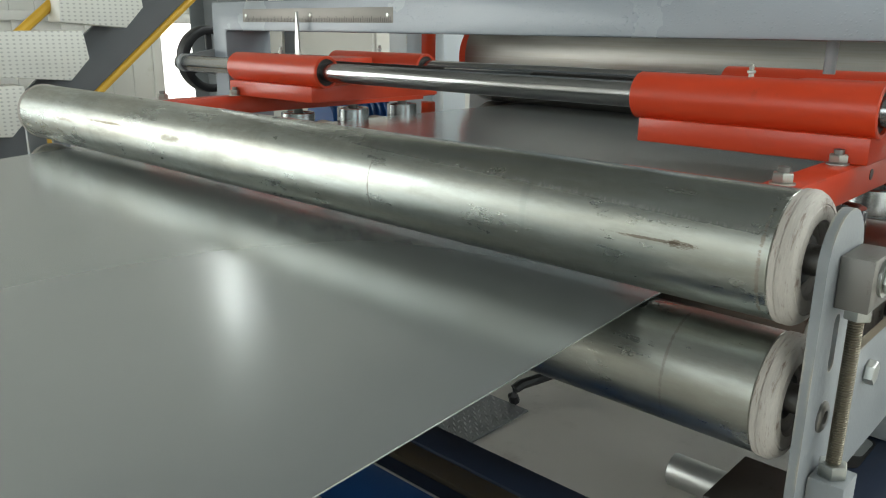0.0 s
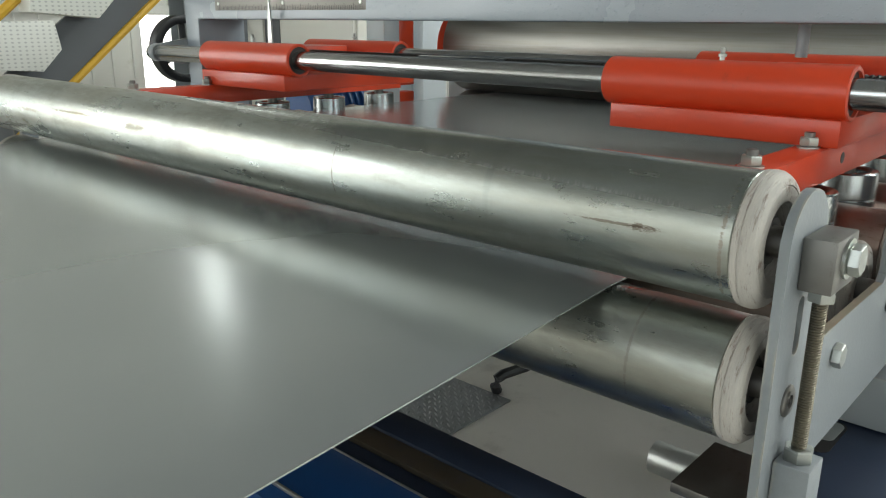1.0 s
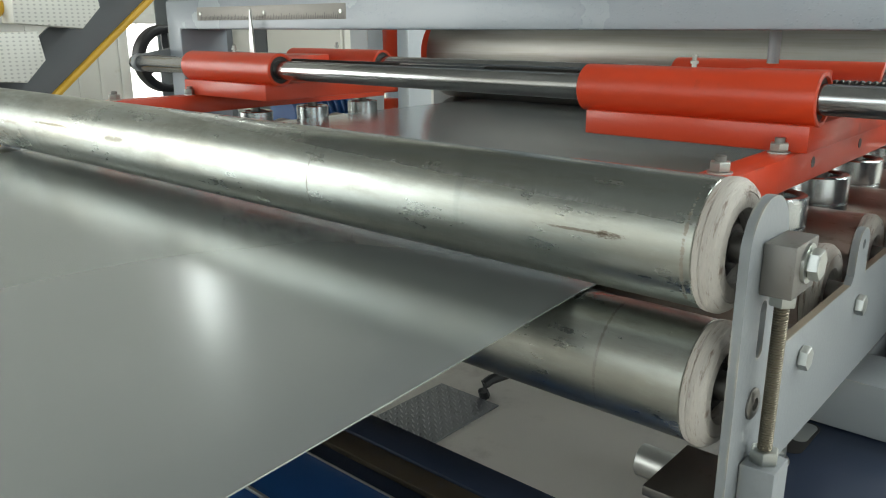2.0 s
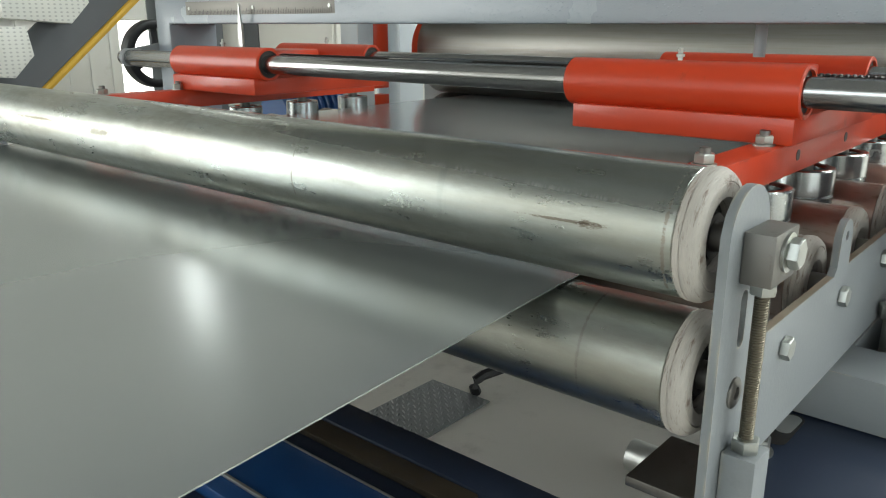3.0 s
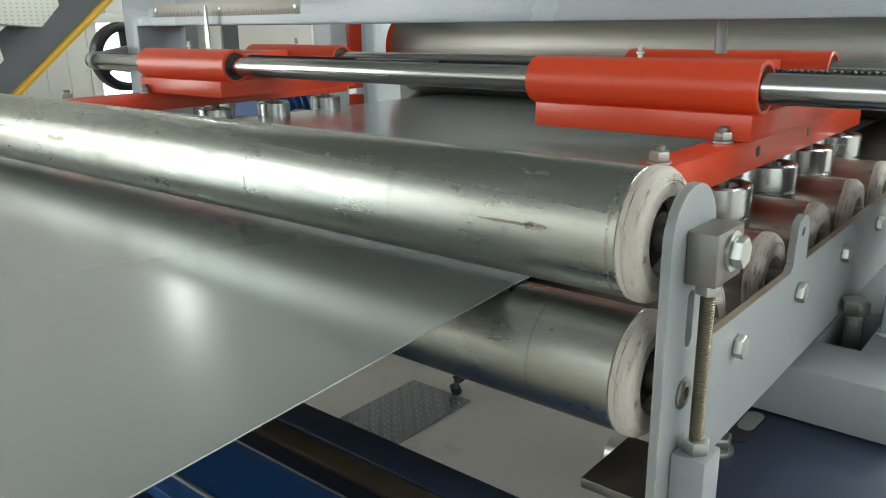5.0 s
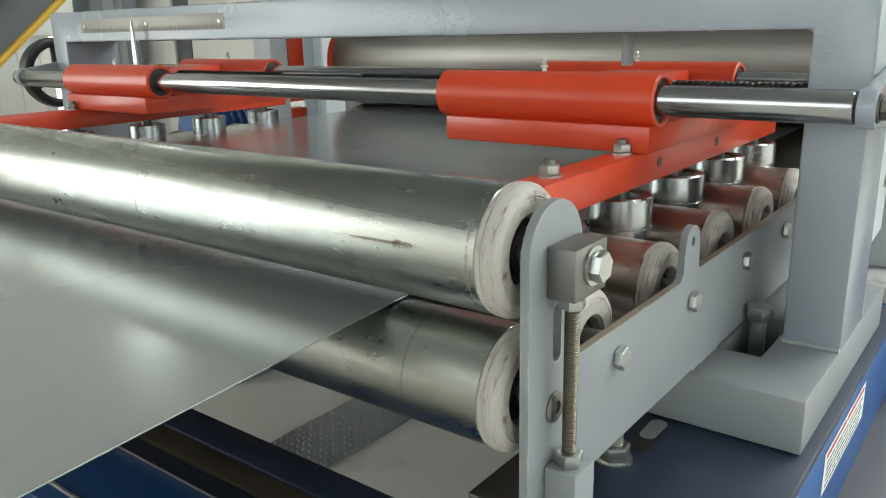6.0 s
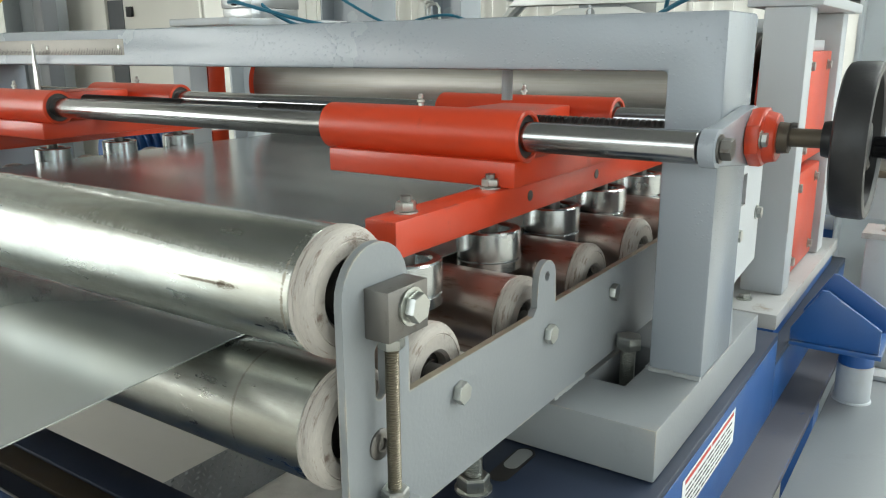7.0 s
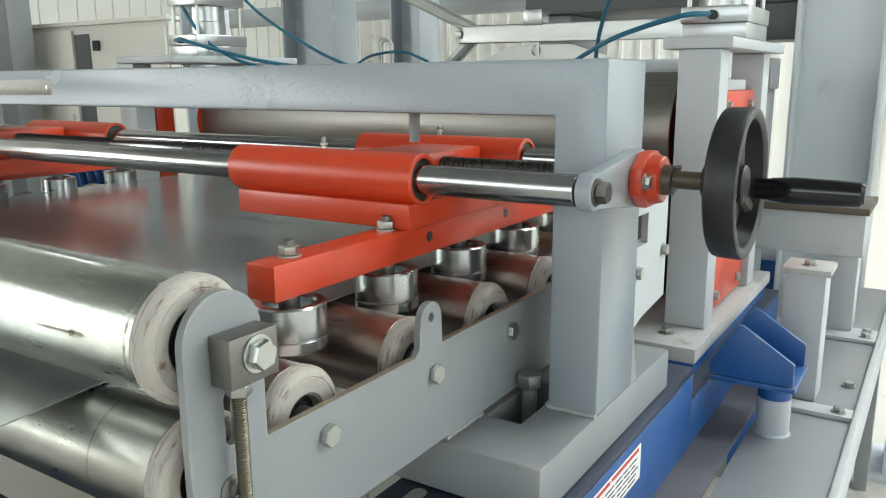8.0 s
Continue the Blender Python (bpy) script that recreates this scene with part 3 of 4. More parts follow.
part("portal", slab(portal, "x", 1.081, 1.213, bev=0.0045), HAMMER, ga, "portal with droplet-textured grey paint")


def base_block(y0, y1, h0, h1):
    out = [(0.920, y0), (1.386, y0), (1.386, y1), (0.920, y1)]
    hole = [(1.017, h0), (1.155, h0), (1.155, h1), (1.017, h1)]
    return slab(out, "z", 0.650, 0.7135, holes=[hole], bev=0.003)


part("base", base_block(0.040, 0.30, 0.1145, 0.162), GREY, ga)
part("base", base_block(1.57, 1.83, 1.685, 1.73), GREY, ga)
rw = random.Random(7)


def weld(points, parent):
    """A lumpy weld bead along a line of points."""
    line = []
    for a, c in zip(points, points[1:]):
        for k in range(14):
            p = Vector(a).lerp(Vector(c), k / 14)
            line.append((p.x + rw.uniform(-0.0008, 0.0008), p.y + rw.uniform(-0.0008, 0.0008), p.z + rw.uniform(-0.0006, 0.0009)))
    line.append(points[-1])
    part("weld", tube(line, 0.0038, 8), WELD, parent, "lumpy painted weld bead")


weld([(1.0805, 0.107, 0.7145), (1.0805, 0.041, 0.7145)], ga)
weld([(1.0805, 0.1085, 0.7145), (1.212, 0.1085, 0.7145)], ga)
weld([(0.93, 0.170, 0.7145), (1.015, 0.170, 0.7145)], ga)
part("foot_gusset", slab([(1.2135, 0.714), (1.236, 0.714), (1.2135, 0.80)], "y", 0.042, 0.060), GREY, ga)
bp = part("bearing_plate", slab([(1.2135, 0.77), (1.29, 0.79), (1.392, 0.80), (1.392, 1.00), (1.2135, 1.00)], "y", 0.056, 0.066,
                                holes=[[(1.235, 0.90), (1.30, 0.90), (1.30, 0.945), (1.235, 0.945)]]), LIGHTGREY, ga)
for x, z in ((1.26, 0.862), (1.375, 0.876)):
    bolt(bp, (x, 0.056, z), 0.009, "y", -1, 5)
part("pin", turned([(1.0455, 0.008), (1.089, 0.008)], (1.15, 0.362, 0), "z", 16), GREY, ga)

# ---- guide rods ----
for x in (1.006, 1.292):
    th = thing("guide_rod", "polished round steel guide rod", "guide rod", (x, 0, 1.0125), "guide rods")
    part("rod", turned([(0.042, 0.0175), (0.044, 0.0185), (1.849, 0.0185), (1.851, 0.0175)], n=40), STEEL, th)

# ---- sliding guides ----


def carriage(name, y0, s, label):
    """An edge guide: bar with guide rollers, hung from two sleeves on the rods. y0: outer face of its bar; s: the way to the sheet."""
    th = thing(name, label, "edge guide", (0, y0, 0), "edge guides")
    bm = bmesh.new()
    a, b = sorted((0, s * 0.040))
    part("bar", box(bm, 0.752, 1.555, a, b, 0.912, 0.951, 0.0015), ORANGE, th)
    for x in (1.006, 1.292):
        e0, e1 = s * -0.012, s * 0.306
        sl = part("sleeve", turned([(e0, 0.0268), (e0, 0.0310), (e0 + s * 0.0015, 0.0325), (e1 - s * 0.0015, 0.0325), (e1, 0.0310), (e1, 0.0268)], (x, 0, 1.0125), n=48, ring_shape=True), ORANGE, th)
        for e, d in ((e0, s), (e1, -s)):
            part("bush", turned([(e + d * 0.004, 0.0187), (e + d * 0.004, 0.0267), (e + d * 0.02, 0.0267), (e + d * 0.02, 0.0187)], (x, 0, 1.0125), n=40, ring_shape=True), DARKSTEEL, sl, "dark bush in the sleeve")
        bm = turned([(0, 0.0035), (0.004, 0.0035), (0.005, 0.0055), (0.008, 0.0055), (0.009, 0.003), (0.014, 0.0035), (0.016, 0.002)], (x, s * 0.150, 1.0445), "z", 12)
        part("grease_nipple", bm, BOLT, th, "small zinc grease nipple")
    f0, f1 = sorted((s * -0.009, s * 0.290))
    part("foot", bbox(0.977, 1.345, f0, f1, 0.9515, 0.984, 0.002), ORANGE, th)
    n0, n1 = sorted((s * 0.05, s * 0.165))
    part("nut_block", bbox(1.045, 1.255, n0, n1, 0.9845, 1.034, 0.003), ORANGE, th)
    # dark discs on the bar face stand for the shade inside its holes
    for x in (1.035, 1.246):
        part("bore", turned([(0, 0.007), (-s * 0.0006, 0.007)], (x, 0, 0.934), "y", 20), DARKSTEEL, th, "drilled hole drawn as a flat dark disc")
    for k in range(5):
        x = 0.793 + 0.174 * k
        g = part("guide_roller", turned([(0.8895, 0.0165), (0.8895, 0.027), (0.900, 0.0275), (0.903, 0.030), (0.903, 0.0385), (0.901, 0.0405), (0.8690, 0.0405), (0.8683, 0.0395), (0.8680, 0.037),
                                         (0.8662, 0.037), (0.8659, 0.0392), (0.8652, 0.0400), (0.854, 0.0400), (0.852, 0.038), (0.852, 0.012)], (x, s * 0.021, 0), "z", 48), CHROME, th)
        part("axle", turned([(0.860, 0.0115), (0.913, 0.0115)], (x, s * 0.021, 0), "z", 24), RAW, g)
    for x in (0.797, 0.970):
        b = part("bolt", turned([(0, 0.013), (0.002, 0.013)], (x, s * 0.021, 0.9512), "z", 24), BOLT, th)
        part("nut", hexa(0.0113, 0, 0.010, (x, s * 0.021, 0.9535), "z", 20), BOLT, b)
        part("stud", turned([(0, 0.006), (0.0155, 0.006), (0.016, 0.005)], (x, s * 0.021, 0.9535), "z", 20), RAW, b)
    return th


carriage("edge_guide", 0.261, 1, "orange-red edge guide bar with steel guide rollers")
carriage("edge_guide", 1.578, -1, "orange-red edge guide bar at the far sheet edge")

# ---- lead screw with handwheels ----
ls = thing("lead_screw", "long dark lead screw with black handwheels", "lead screw", (1.150, 0, 1.0135))
part("thread", screw_bar((0, 0.05, 0), 0.82, 0.0135, 0.008, "y", 20), DARKSTEEL, ls)
part("thread", screw_bar((0, 1.08, 0), 0.75, 0.0135, 0.008, "y", 20), DARKSTEEL, ls)
part("bare_middle", turned([(0.866, 0.0118), (0.868, 0.0125), (1.078, 0.0125), (1.08, 0.0118)], n=28), STEEL, ls, "smooth bright middle of the screw")
part("shaft", turned([(-0.102, 0.011), (0.05, 0.011)], n=24), RUST, ls, "rusty brown shaft")
part("shaft", turned([(1.83, 0.011), (1.965, 0.011)], n=24), RAW, ls)


def handwheel(y, s, parent, grip):
    """A black handwheel; s: the way out from the machine."""
    w = part("handwheel", turned([(y - s * 0.019, 0.066), (y - s * 0.0215, 0.072), (y - s * 0.0215, 0.082), (y - s * 0.019, 0.0865), (y - s * 0.014, 0.0880), (y + s * 0.009, 0.0885), (y + s * 0.0135, 0.0870), (y + s * 0.0150, 0.083),
                                  (y + s * 0.0145, 0.079), (y + s * 0.011, 0.0745), (y + s * 0.002, 0.0725), (y - s * 0.008, 0.068)], n=64, ring_shape=True), BLACK, parent, "moulded black handwheel")
    part("hub", turned([(y - s * 0.040, 0.012), (y - s * 0.040, 0.020), (y - s * 0.020, 0.024), (y + s * 0.006, 0.022), (y + s * 0.008, 0.020), (y + s * 0.008, 0.012)], n=32), BLACK, w)
    if grip:
        part("web", turned([(y - s * 0.012, 0.022), (y - s * 0.015, 0.070), (y - s * 0.009, 0.0715), (y - s * 0.006, 0.022)], n=64), DUST, w, "dusty dished web")
    bm = bmesh.new()
    for k in range(3):
        a = math.pi * (0.5 + 2 * k / 3)
        c, d = math.cos(a), math.sin(a)
        tube([(0.018 * c, y - s * 0.007, 0.018 * d), (0.045 * c, y - s * 0.006, 0.045 * d), (0.070 * c, y - s * 0.004, 0.070 * d)], 0.0095, 10, bm)
    part("spokes", bm, DUST if grip else BLACK, w)
    if grip:
        g = part("grip", turned([(y + s * 0.006, 0.0125), (y + s * 0.022, 0.0135), (y + s * 0.024, 0.0145), (y + s * 0.05, 0.0165), (y + s * 0.095, 0.016), (y + s * 0.122, 0.0145), (y + s * 0.126, 0.011)],
                                (0.066, 0, -0.013), "y", 32), GLOSSBLACK, w, "glossy black crank grip")
    return w


handwheel(-0.098, -1, ls, True)
handwheel(1.962, 1, ls, False)


def rod_end(name, y, s):
    """Pale clamp link that holds rods and screw to the post, with its orange flange bearing."""
    th = thing(name, "pale cast clamp plate holding rod and lead screw", "clamp plate", (0, y, 0), "rod end clamps")
    out = arc(1.006, 1.0125, 0.0215, 70, 290, 14) + arc(1.150, 1.0125, 0.037 if s > 0 else 0.044, -80, 80, 14)
    a, b = sorted((0.0, s * 0.018))
    part("plate", slab(out, "y", a, b, bev=0.002), HAMMER if s > 0 else GREY, th)
    bolt(th, (1.006, a if s > 0 else b, 1.0125), 0.0125, "y", -s, 10, head=0.012, material=RAW)
    if s > 0:
        ow = [(x, 1.0125 + (z - 1.0125) * 0.80) for x, z in ((1.108, 0.992), (1.134, 0.970), (1.166, 0.970), (1.192, 0.992), (1.197, 1.0125), (1.192, 1.033), (1.166, 1.055), (1.134, 1.055), (1.108, 1.033), (1.103, 1.0125))]
        fl = part("flange_bearing", slab(ow, "y", -0.017, -0.0003, bev=0.003), ORANGE, th, "orange flange bearing")
        part("housing", turned([(-0.017, 0.0315), (-0.029, 0.0285), (-0.0305, 0.0265), (-0.0305, 0.020)], (1.150, 0, 1.0125), n=32), ORANGE, fl)
        part("collar", turned([(-0.0305, 0.019), (-0.042, 0.018), (-0.043, 0.016), (-0.043, 0.0115)], (1.150, 0, 1.0125), n=32), RUST, fl, "rusty shaft collar")
        part("bolt", hexa(0.0035, -0.050, -0.043, (1.150, 0, 1.028), "y", 0), RAW, fl)
        for x in (1.116, 1.184):
            bolt(fl, (x, -0.017, 1.0125), 0.0085, "y", -1, 14)
    return th


rod_end("rod_clamp", 0.0205, 1)
rod_end("rod_clamp", 1.8355, -1)

# ---- ruler and pointer ----
ru = thing("ruler_strip", "bare metal ruler strip screwed to the beam", "ruler", (1.083, 0, 0))
part("strip", bbox(-0.0022, -0.0003, 1.157, 1.678, 1.110, 1.140, 0.0004), RULER, ru)
for y in (1.172, 1.418, 1.664):
    part("screw_head", turned([(-0.0022, 0.0045), (-0.0038, 0.0035), (-0.004, 0.001)], (0, y, 1.125), "x", 16), BOLT, ru)
bm = bmesh.new()
for k in range(92):
    y = 1.165 + k * 0.0055
    box(bm, -0.00245, -0.0022, y, y + 0.0008, 1.110, 1.119 if k % 5 else 1.123)
part("graduation", bm, INK, ru)
po = thing("pointer", "bright pointed steel indicator at the ruler strip", "pointer", (1.064, 1.444, 0))
part("needle", slab([(-0.009, 0.9795), (0.009, 0.9795), (0.007, 1.075), (0.001, 1.132), (-0.001, 1.132), (-0.006, 1.075)], "x", -0.002, 0.002), GALV, po)

# ---- foot of the near side plate, levelling bolts ----
fp = thing("foot_plate", "dark bare steel foot plate beside the side plate", "foot plate")
part("plate", bbox(0.596, 0.690, 0.1685, 0.246, 0.690, 0.700, 0.001), RAW, fp)
for i, (x, y, z) in enumerate(((0.806, 0.203, 0.648), (1.092, 0.140, 0.648))):
    lb = thing("levelling_bolt", "zinc levelling bolt with nut under the side plate", "bolt", (x, y, z), "levelling bolts")
    part("nut", hexa(0.0185, 0.0025, 0.018, (0, 0, 0), "z", 10), BOLT, lb)
    part("washer", turned([(0, 0.021), (0.0025, 0.021)], axis="z", n=28), BOLT, lb)
    up = 0.022 * i
    part("thread", screw_bar((0, 0, 0.018), 0.045 + up, 0.010, 0.0025, "z", 18), BOLT, lb)
    part("head", hexa(0.0175, 0.062 + up, 0.080 + up, (0, 0, 0), "z", 25), BOLT, lb)

# ---- blue frame under the machine ----
bf = thing("base_frame", "blue painted steel base frame under the machine", "machine frame")
for y, s in ((0.028, 1), (1.842, -1)):
    for nm, q, m in (("web", (0.0, 0.012, 0.50, 0.6355), BLUE), ("lower_flange", (-0.060, 0.11, 0.488, 0.4995), DIRTYBLUE), ("top_flange", (0.0, 0.205, 0.636, 0.648), NAVY)):
        a, c = sorted((y + s * q[0], y + s * q[1]))
        part(nm, bbox(0.715, 2.30 if nm == "lower_flange" else 1.50, a, c, q[2], q[3], 0.0015), m, bf)
        if nm != "lower_flange":
            part(nm, bbox(1.502, 2.30, a, c, q[2] - (0.0485 if q[2] > 0.6 else 0), q[3] - 0.0485, 0.0015), m, bf)
# slot drawn flat: dark for its shaded depth, pale for lit floor below
slots = thing("slot_plate", "adjusting slot on the rail, drawn as a dark plate with a pale patch for the lit floor", "slot plate", (0, 0, 0.648))
part("hollow", slab(arc(0.845, 0.192, 0.0125, 90, 270, 10) + arc(0.905, 0.192, 0.0125, -90, 90, 10), "z", 0.0003, 0.0010), DARKSTEEL, slots)
part("floor_patch", slab(arc(0.872, 0.192, 0.009, 90, 270, 10) + arc(0.903, 0.192, 0.010, -90, 90, 10), "z", 0.0012, 0.0018), GALV, slots, "pale patch for the lit floor seen through the slot")
for x in (1.75, 2.15):
    part("cross_member", bbox(x, x + 0.09, 0.041, 1.829, 0.502, 0.580, 0.002), NAVY, bf)
for x in (1.0, 2.24):
    for y in (0.075,):
        part("leg", bbox(x - 0.04, x + 0.04, y - 0.03, y + 0.03, FLOOR, 0.4875, 0.003), BLUE, bf)

# ---- cross frame under the sheet ----
ft = thing("cross_frame", "navy and blue steel cross frame under the sheet", "machine frame")
part("beam", bbox(0.668, 0.722, 0.30, 1.9, 0.44, 0.552, 0.003), NAVY, ft)
part("channel", bbox(0.592, 0.6675, 0.30, 1.9, 0.44, 0.540, 0.002), NAVY, ft)
part("tray", bbox(0.462, 0.5915, 0.30, 1.9, 0.52, 0.552, 0.003), BLUE, ft)
part("seam", bbox(0.5885, 0.5910, 0.31, 1.9, 0.5525, 0.5545, 0.0003), GALV, ft, "thin bright strip at the tray seam")
part("lip", bbox(0.486, 0.4905, 0.31, 1.9, 0.5525, 0.557, 0.0005), GALV, ft, "thin bright strip along the tray")
part("outer_rail", bbox(0.405, 0.4615, 0.30, 1.9, 0.50, 0.536, 0.003), NAVY, ft)
part("apron", bbox(0.28, 0.4045, 0.30, 1.9, 0.47, 0.530, 0.003), GALV, ft)
part("flat_bar", bbox(0.630, 0.6665, 0.468, 1.85, 0.5405, 0.549, 0.001), RUST, ft, "rusty flat bar")
for x in (0.30, 0.70):
    for y in (0.42, 1.82):
        part("leg", bbox(x - 0.03 * (x > 0.5), x + 0.01, y - 0.03, y + 0.03, FLOOR, 0.44 if x > 0.5 else 0.47, 0.002), NAVY, ft)

# ---- sticker on the blue rail ----
sk = thing("safety_sticker", "white safety sticker with a red header on the blue rail", "sticker", (0, 0.0275, 0))
part("paper", bbox(0.99, 1.228, -0.0004, 0.0, 0.568, 0.622, 0), WHITE, sk)
bm = bmesh.new()
for k in range(2):
    box(bm, 1.000 + 0.112 * k, 1.106 + 0.112 * k, -0.0007, -0.0004, 0.613, 0.6185)
part("header", bm, REDINK, sk)
bm = bmesh.new()
rr = random.Random(4)
for r in range(5):
    x = 1.004
    while x < 1.205:
        w = rr.uniform(0.012, 0.035)
        box(bm, x, min(x + w, 1.220), -0.0007, -0.0004, 0.573 + r * 0.0076, 0.5755 + r * 0.0076)
        x += w + 0.005
part("text_line", bm, INK, sk)

# ---- checker plate on the floor ----
cp = thing("checker_plate", "worn grey checker plate lying on the floor", "floor plate", (0, 0, FLOOR))
part("plate", bbox(0.9, 1.92, 1.40, 1.655, 0.0, 0.006, 0.001), CHECKER, cp)
bm = bmesh.new()
for i in range(40):
    for j in range(10):
        x, y = 0.914 + i * 0.0254, 1.414 + j * 0.0252
        a = 0.0115
        d = (a, a * 0.45) if (i + j) % 2 else (a * 0.45, a)
        sgn = 1 if (i + j) % 2 else -1
        v = [bm.verts.new(p) for p in ((x - d[0], y - d[1], 0.0062), (x + 0.0042, y - 0.0042 * sgn, 0.0062), (x + d[0], y + d[1], 0.0062), (x - 0.0042, y + 0.0042 * sgn, 0.0062), (x, y, 0.0105))]
        for k in range(4):
            bm.faces.new((v[k], v[(k + 1) % 4], v[4]))
bmesh.ops.recalc_face_normals(bm, faces=bm.faces)
pat = part("raised_pattern", bm, CHECKER, cp)
tagged(pat, kind="stuff")
db = thing("cable_bracket", "black bent steel bracket on the floor plate", "bracket", (1.935, 1.47, FLOOR))
part("strap", tube([(0, 0, 0.008), (-0.012, 0.0, 0.035), (-0.006, -0.004, 0.058), (0.02, -0.01, 0.068), (0.10, -0.03, 0.070), (0.26, -0.05, 0.066), (0.31, -0.05, 0.052), (0.325, -0.05, 0.030), (0.33, -0.05, 0.008)], 0.018, 8), BLACK, db)

# ---- pinch roll stand ----
st = thing("roll_stand", "grey painted roll stand with orange bearing blocks", "roll stand")
for y, s in ((0.064, 1), (1.825, -1)):
    def yy(a, b):
        return sorted((y + s * a, y + s * b))
    part("post", bbox(1.695, 1.760, *yy(0, 0.078), 0.6555, 1.186, 0.003), LIGHTGREY, st)
    part("post", bbox(2.075, 2.140, *yy(0, 0.078), 0.6555, 1.186, 0.003), LIGHTGREY, st)
    part("base_plate", bbox(1.571, 2.26, *yy(-0.018, 0.20), 0.626, 0.655, 0.003), CHIPPED, st, "grey base plate with chipped edges")
    part("pad", bbox(1.585, 2.24, *yy(-0.012, 0.19), 0.6005, 0.6255, 0.001), BLUE, st)
    tp = part("top_plate", bbox(1.69, 2.19, *(yy(-0.02, 0.108) if s > 0 else yy(0.01, 0.27)), 1.1865, 1.207, 0.003), LIGHTGREY, st)
    for z0, z1 in ((0.640 + 0.025, 0.872), (0.892, 1.108)):
        bb = part("bearing_block", bbox(1.785, 2.05 if s > 0 else 1.85, *yy(0.012, 0.085 if s > 0 else 0.052), z0, z1, 0.003), ORANGE, st, "orange bearing block")
        for x in ((1.82, 2.01) if s > 0 else (1.818,)):
            for z in (z0 + 0.028, z1 - 0.028):
                bolt(bb, (x, y + s * 0.012, z), 0.009, "y", -s, 8)
    part("spindle", turned([(1.108, 0.014), (1.1865, 0.014)], (1.915, y + s * 0.045, 0), "z", 24), STEEL, st)
    part("spacer", bbox(1.83, 2.0, *yy(0.02, 0.07), 1.1085, 1.130, 0.002), LIGHTGREY, st)
    bolt(st, (1.640, y + s * 0.055, 0.655), 0.012, "z", 1, 8)
    cy = thing("air_cylinder", "cast aluminium air cylinder on the roll stand", "air cylinder", (1.90, 0.110 if s > 0 else 1.648, 1.2075), "air cylinders")
    part("bottom_cap", bbox(-0.095, 0.095, -0.062, 0.062, 0.0, 0.030, 0.0025), ALU, cy)
    part("flange", bbox(-0.098, 0.098, -0.064, 0.064, 0.0305, 0.062, 0.0025), ALU, cy)
    part("barrel", turned([(0.062, 0.054), (0.10, 0.054), (0.102, 0.052), (0.145, 0.052)], axis="z", n=48), ALU, cy)
    part("top_cap", bbox(-0.095, 0.095, -0.062, 0.062, 0.1455, 0.200, 0.0025), ALU, cy)
    for a in (-0.082, 0.082):
        for c in (-0.052, 0.052):
            part("tie_rod", turned([(0.062, 0.005), (0.1455, 0.005)], (a, c, 0), "z", 12), BOLT, cy)
    part("rod_guard", turned([(0.2, 0.05), (0.34, 0.05), (0.345, 0.046)], axis="z", n=40), ALU, cy)
    part("fitting", turned([(-0.10, 0.009), (-0.112, 0.009), (-0.113, 0.006), (-0.125, 0.006)], (0, 0, 0.045), "x", 14), BLACK, cy)

part("tie_bar", turned([(0.142, 0.0175), (1.747, 0.0175)], (2.10, 0, 1.161), "y", 28), LIGHTGREY, st)


def pinch_roll(z, label):
    th = thing("pinch_roll", label, "roll", (1.99, 0, z), "pinch rolls")
    part("barrel", turned([(0.20, 0.128), (0.20, 0.1345), (0.2015, 0.1355), (1.652, 0.1355), (1.654, 0.1345), (1.654, 0.128)], n=96), GROUND, th)
    for a, s in ((0.20, -1), (1.654, 1)):
        part("end_face", turned([(a + s * 0.0, 0.128), (a + s * 0.004, 0.1), (a + s * 0.004, 0.045), (a + s * 0.045, 0.045)], n=64), DARKSTEEL, th)
    return th


pinch_roll(1.0115, "large ground steel pinch roll above the sheet")
pinch_roll(0.7395, "large ground steel pinch roll below the sheet")
for y in (1.668, 0.158):
    rc = thing("roll_collar", "orange painted collar beside the pinch roll", "collar", (1.99, y, 1.0115), "roll collars")
    part("ring", turned([(0, 0.050), (0, 0.115), (0.028, 0.115), (0.028, 0.050)], n=48), ORANGE, rc)

# ---- blue bracket with foot, grey side table ----
bk = thing("bracket_foot", "blue welded bracket on a round white foot", "bracket", (1.60, 0, 0))
tri = [(0.027, 0.606), (0.027, 0.628), (-0.018, 0.704), (-0.028, 0.704), (-0.116, 0.648), (-0.116, 0.606)]
part("cheek", slab(tri, "x", 0.0, 0.008, bev=0.001), BLUE, bk)
part("cheek", slab(tri, "x", 0.125, 0.133, bev=0.001), BLUE, bk)
part("sole", bbox(-0.004, 0.138, -0.121, 0.027, 0.596, 0.6055, 0.001), BLUE, bk)
part("stub", turned([(0.560, 0.029), (0.596, 0.029)], (0.066, -0.078, 0), "z", 32), BLUE, bk)
part("foot", turned([(0.490, 0.033), (0.4925, 0.032), (0.4935, 0.030), (0.560, 0.030)], (0.066, -0.078, 0), "z", 32), LIGHTGREY, bk, "white round foot")
tb = thing("side_table", "grey painted steel channel frame beside the machine", "machine frame")
bm = box(bmesh.new(), 0.9, 2.9, -0.200, -0.040, 0.475, 0.490, 0.002)
part("top", bm, GREY, tb)
part("edge", bbox(0.9, 2.9, -0.212, -0.2005, 0.40, 0.500, 0.001), LIGHTGREY, tb)
part("cross_plate", bbox(1.78, 1.825, -0.1995, -0.045, 0.4905, 0.500, 0.001), LIGHTGREY, tb)
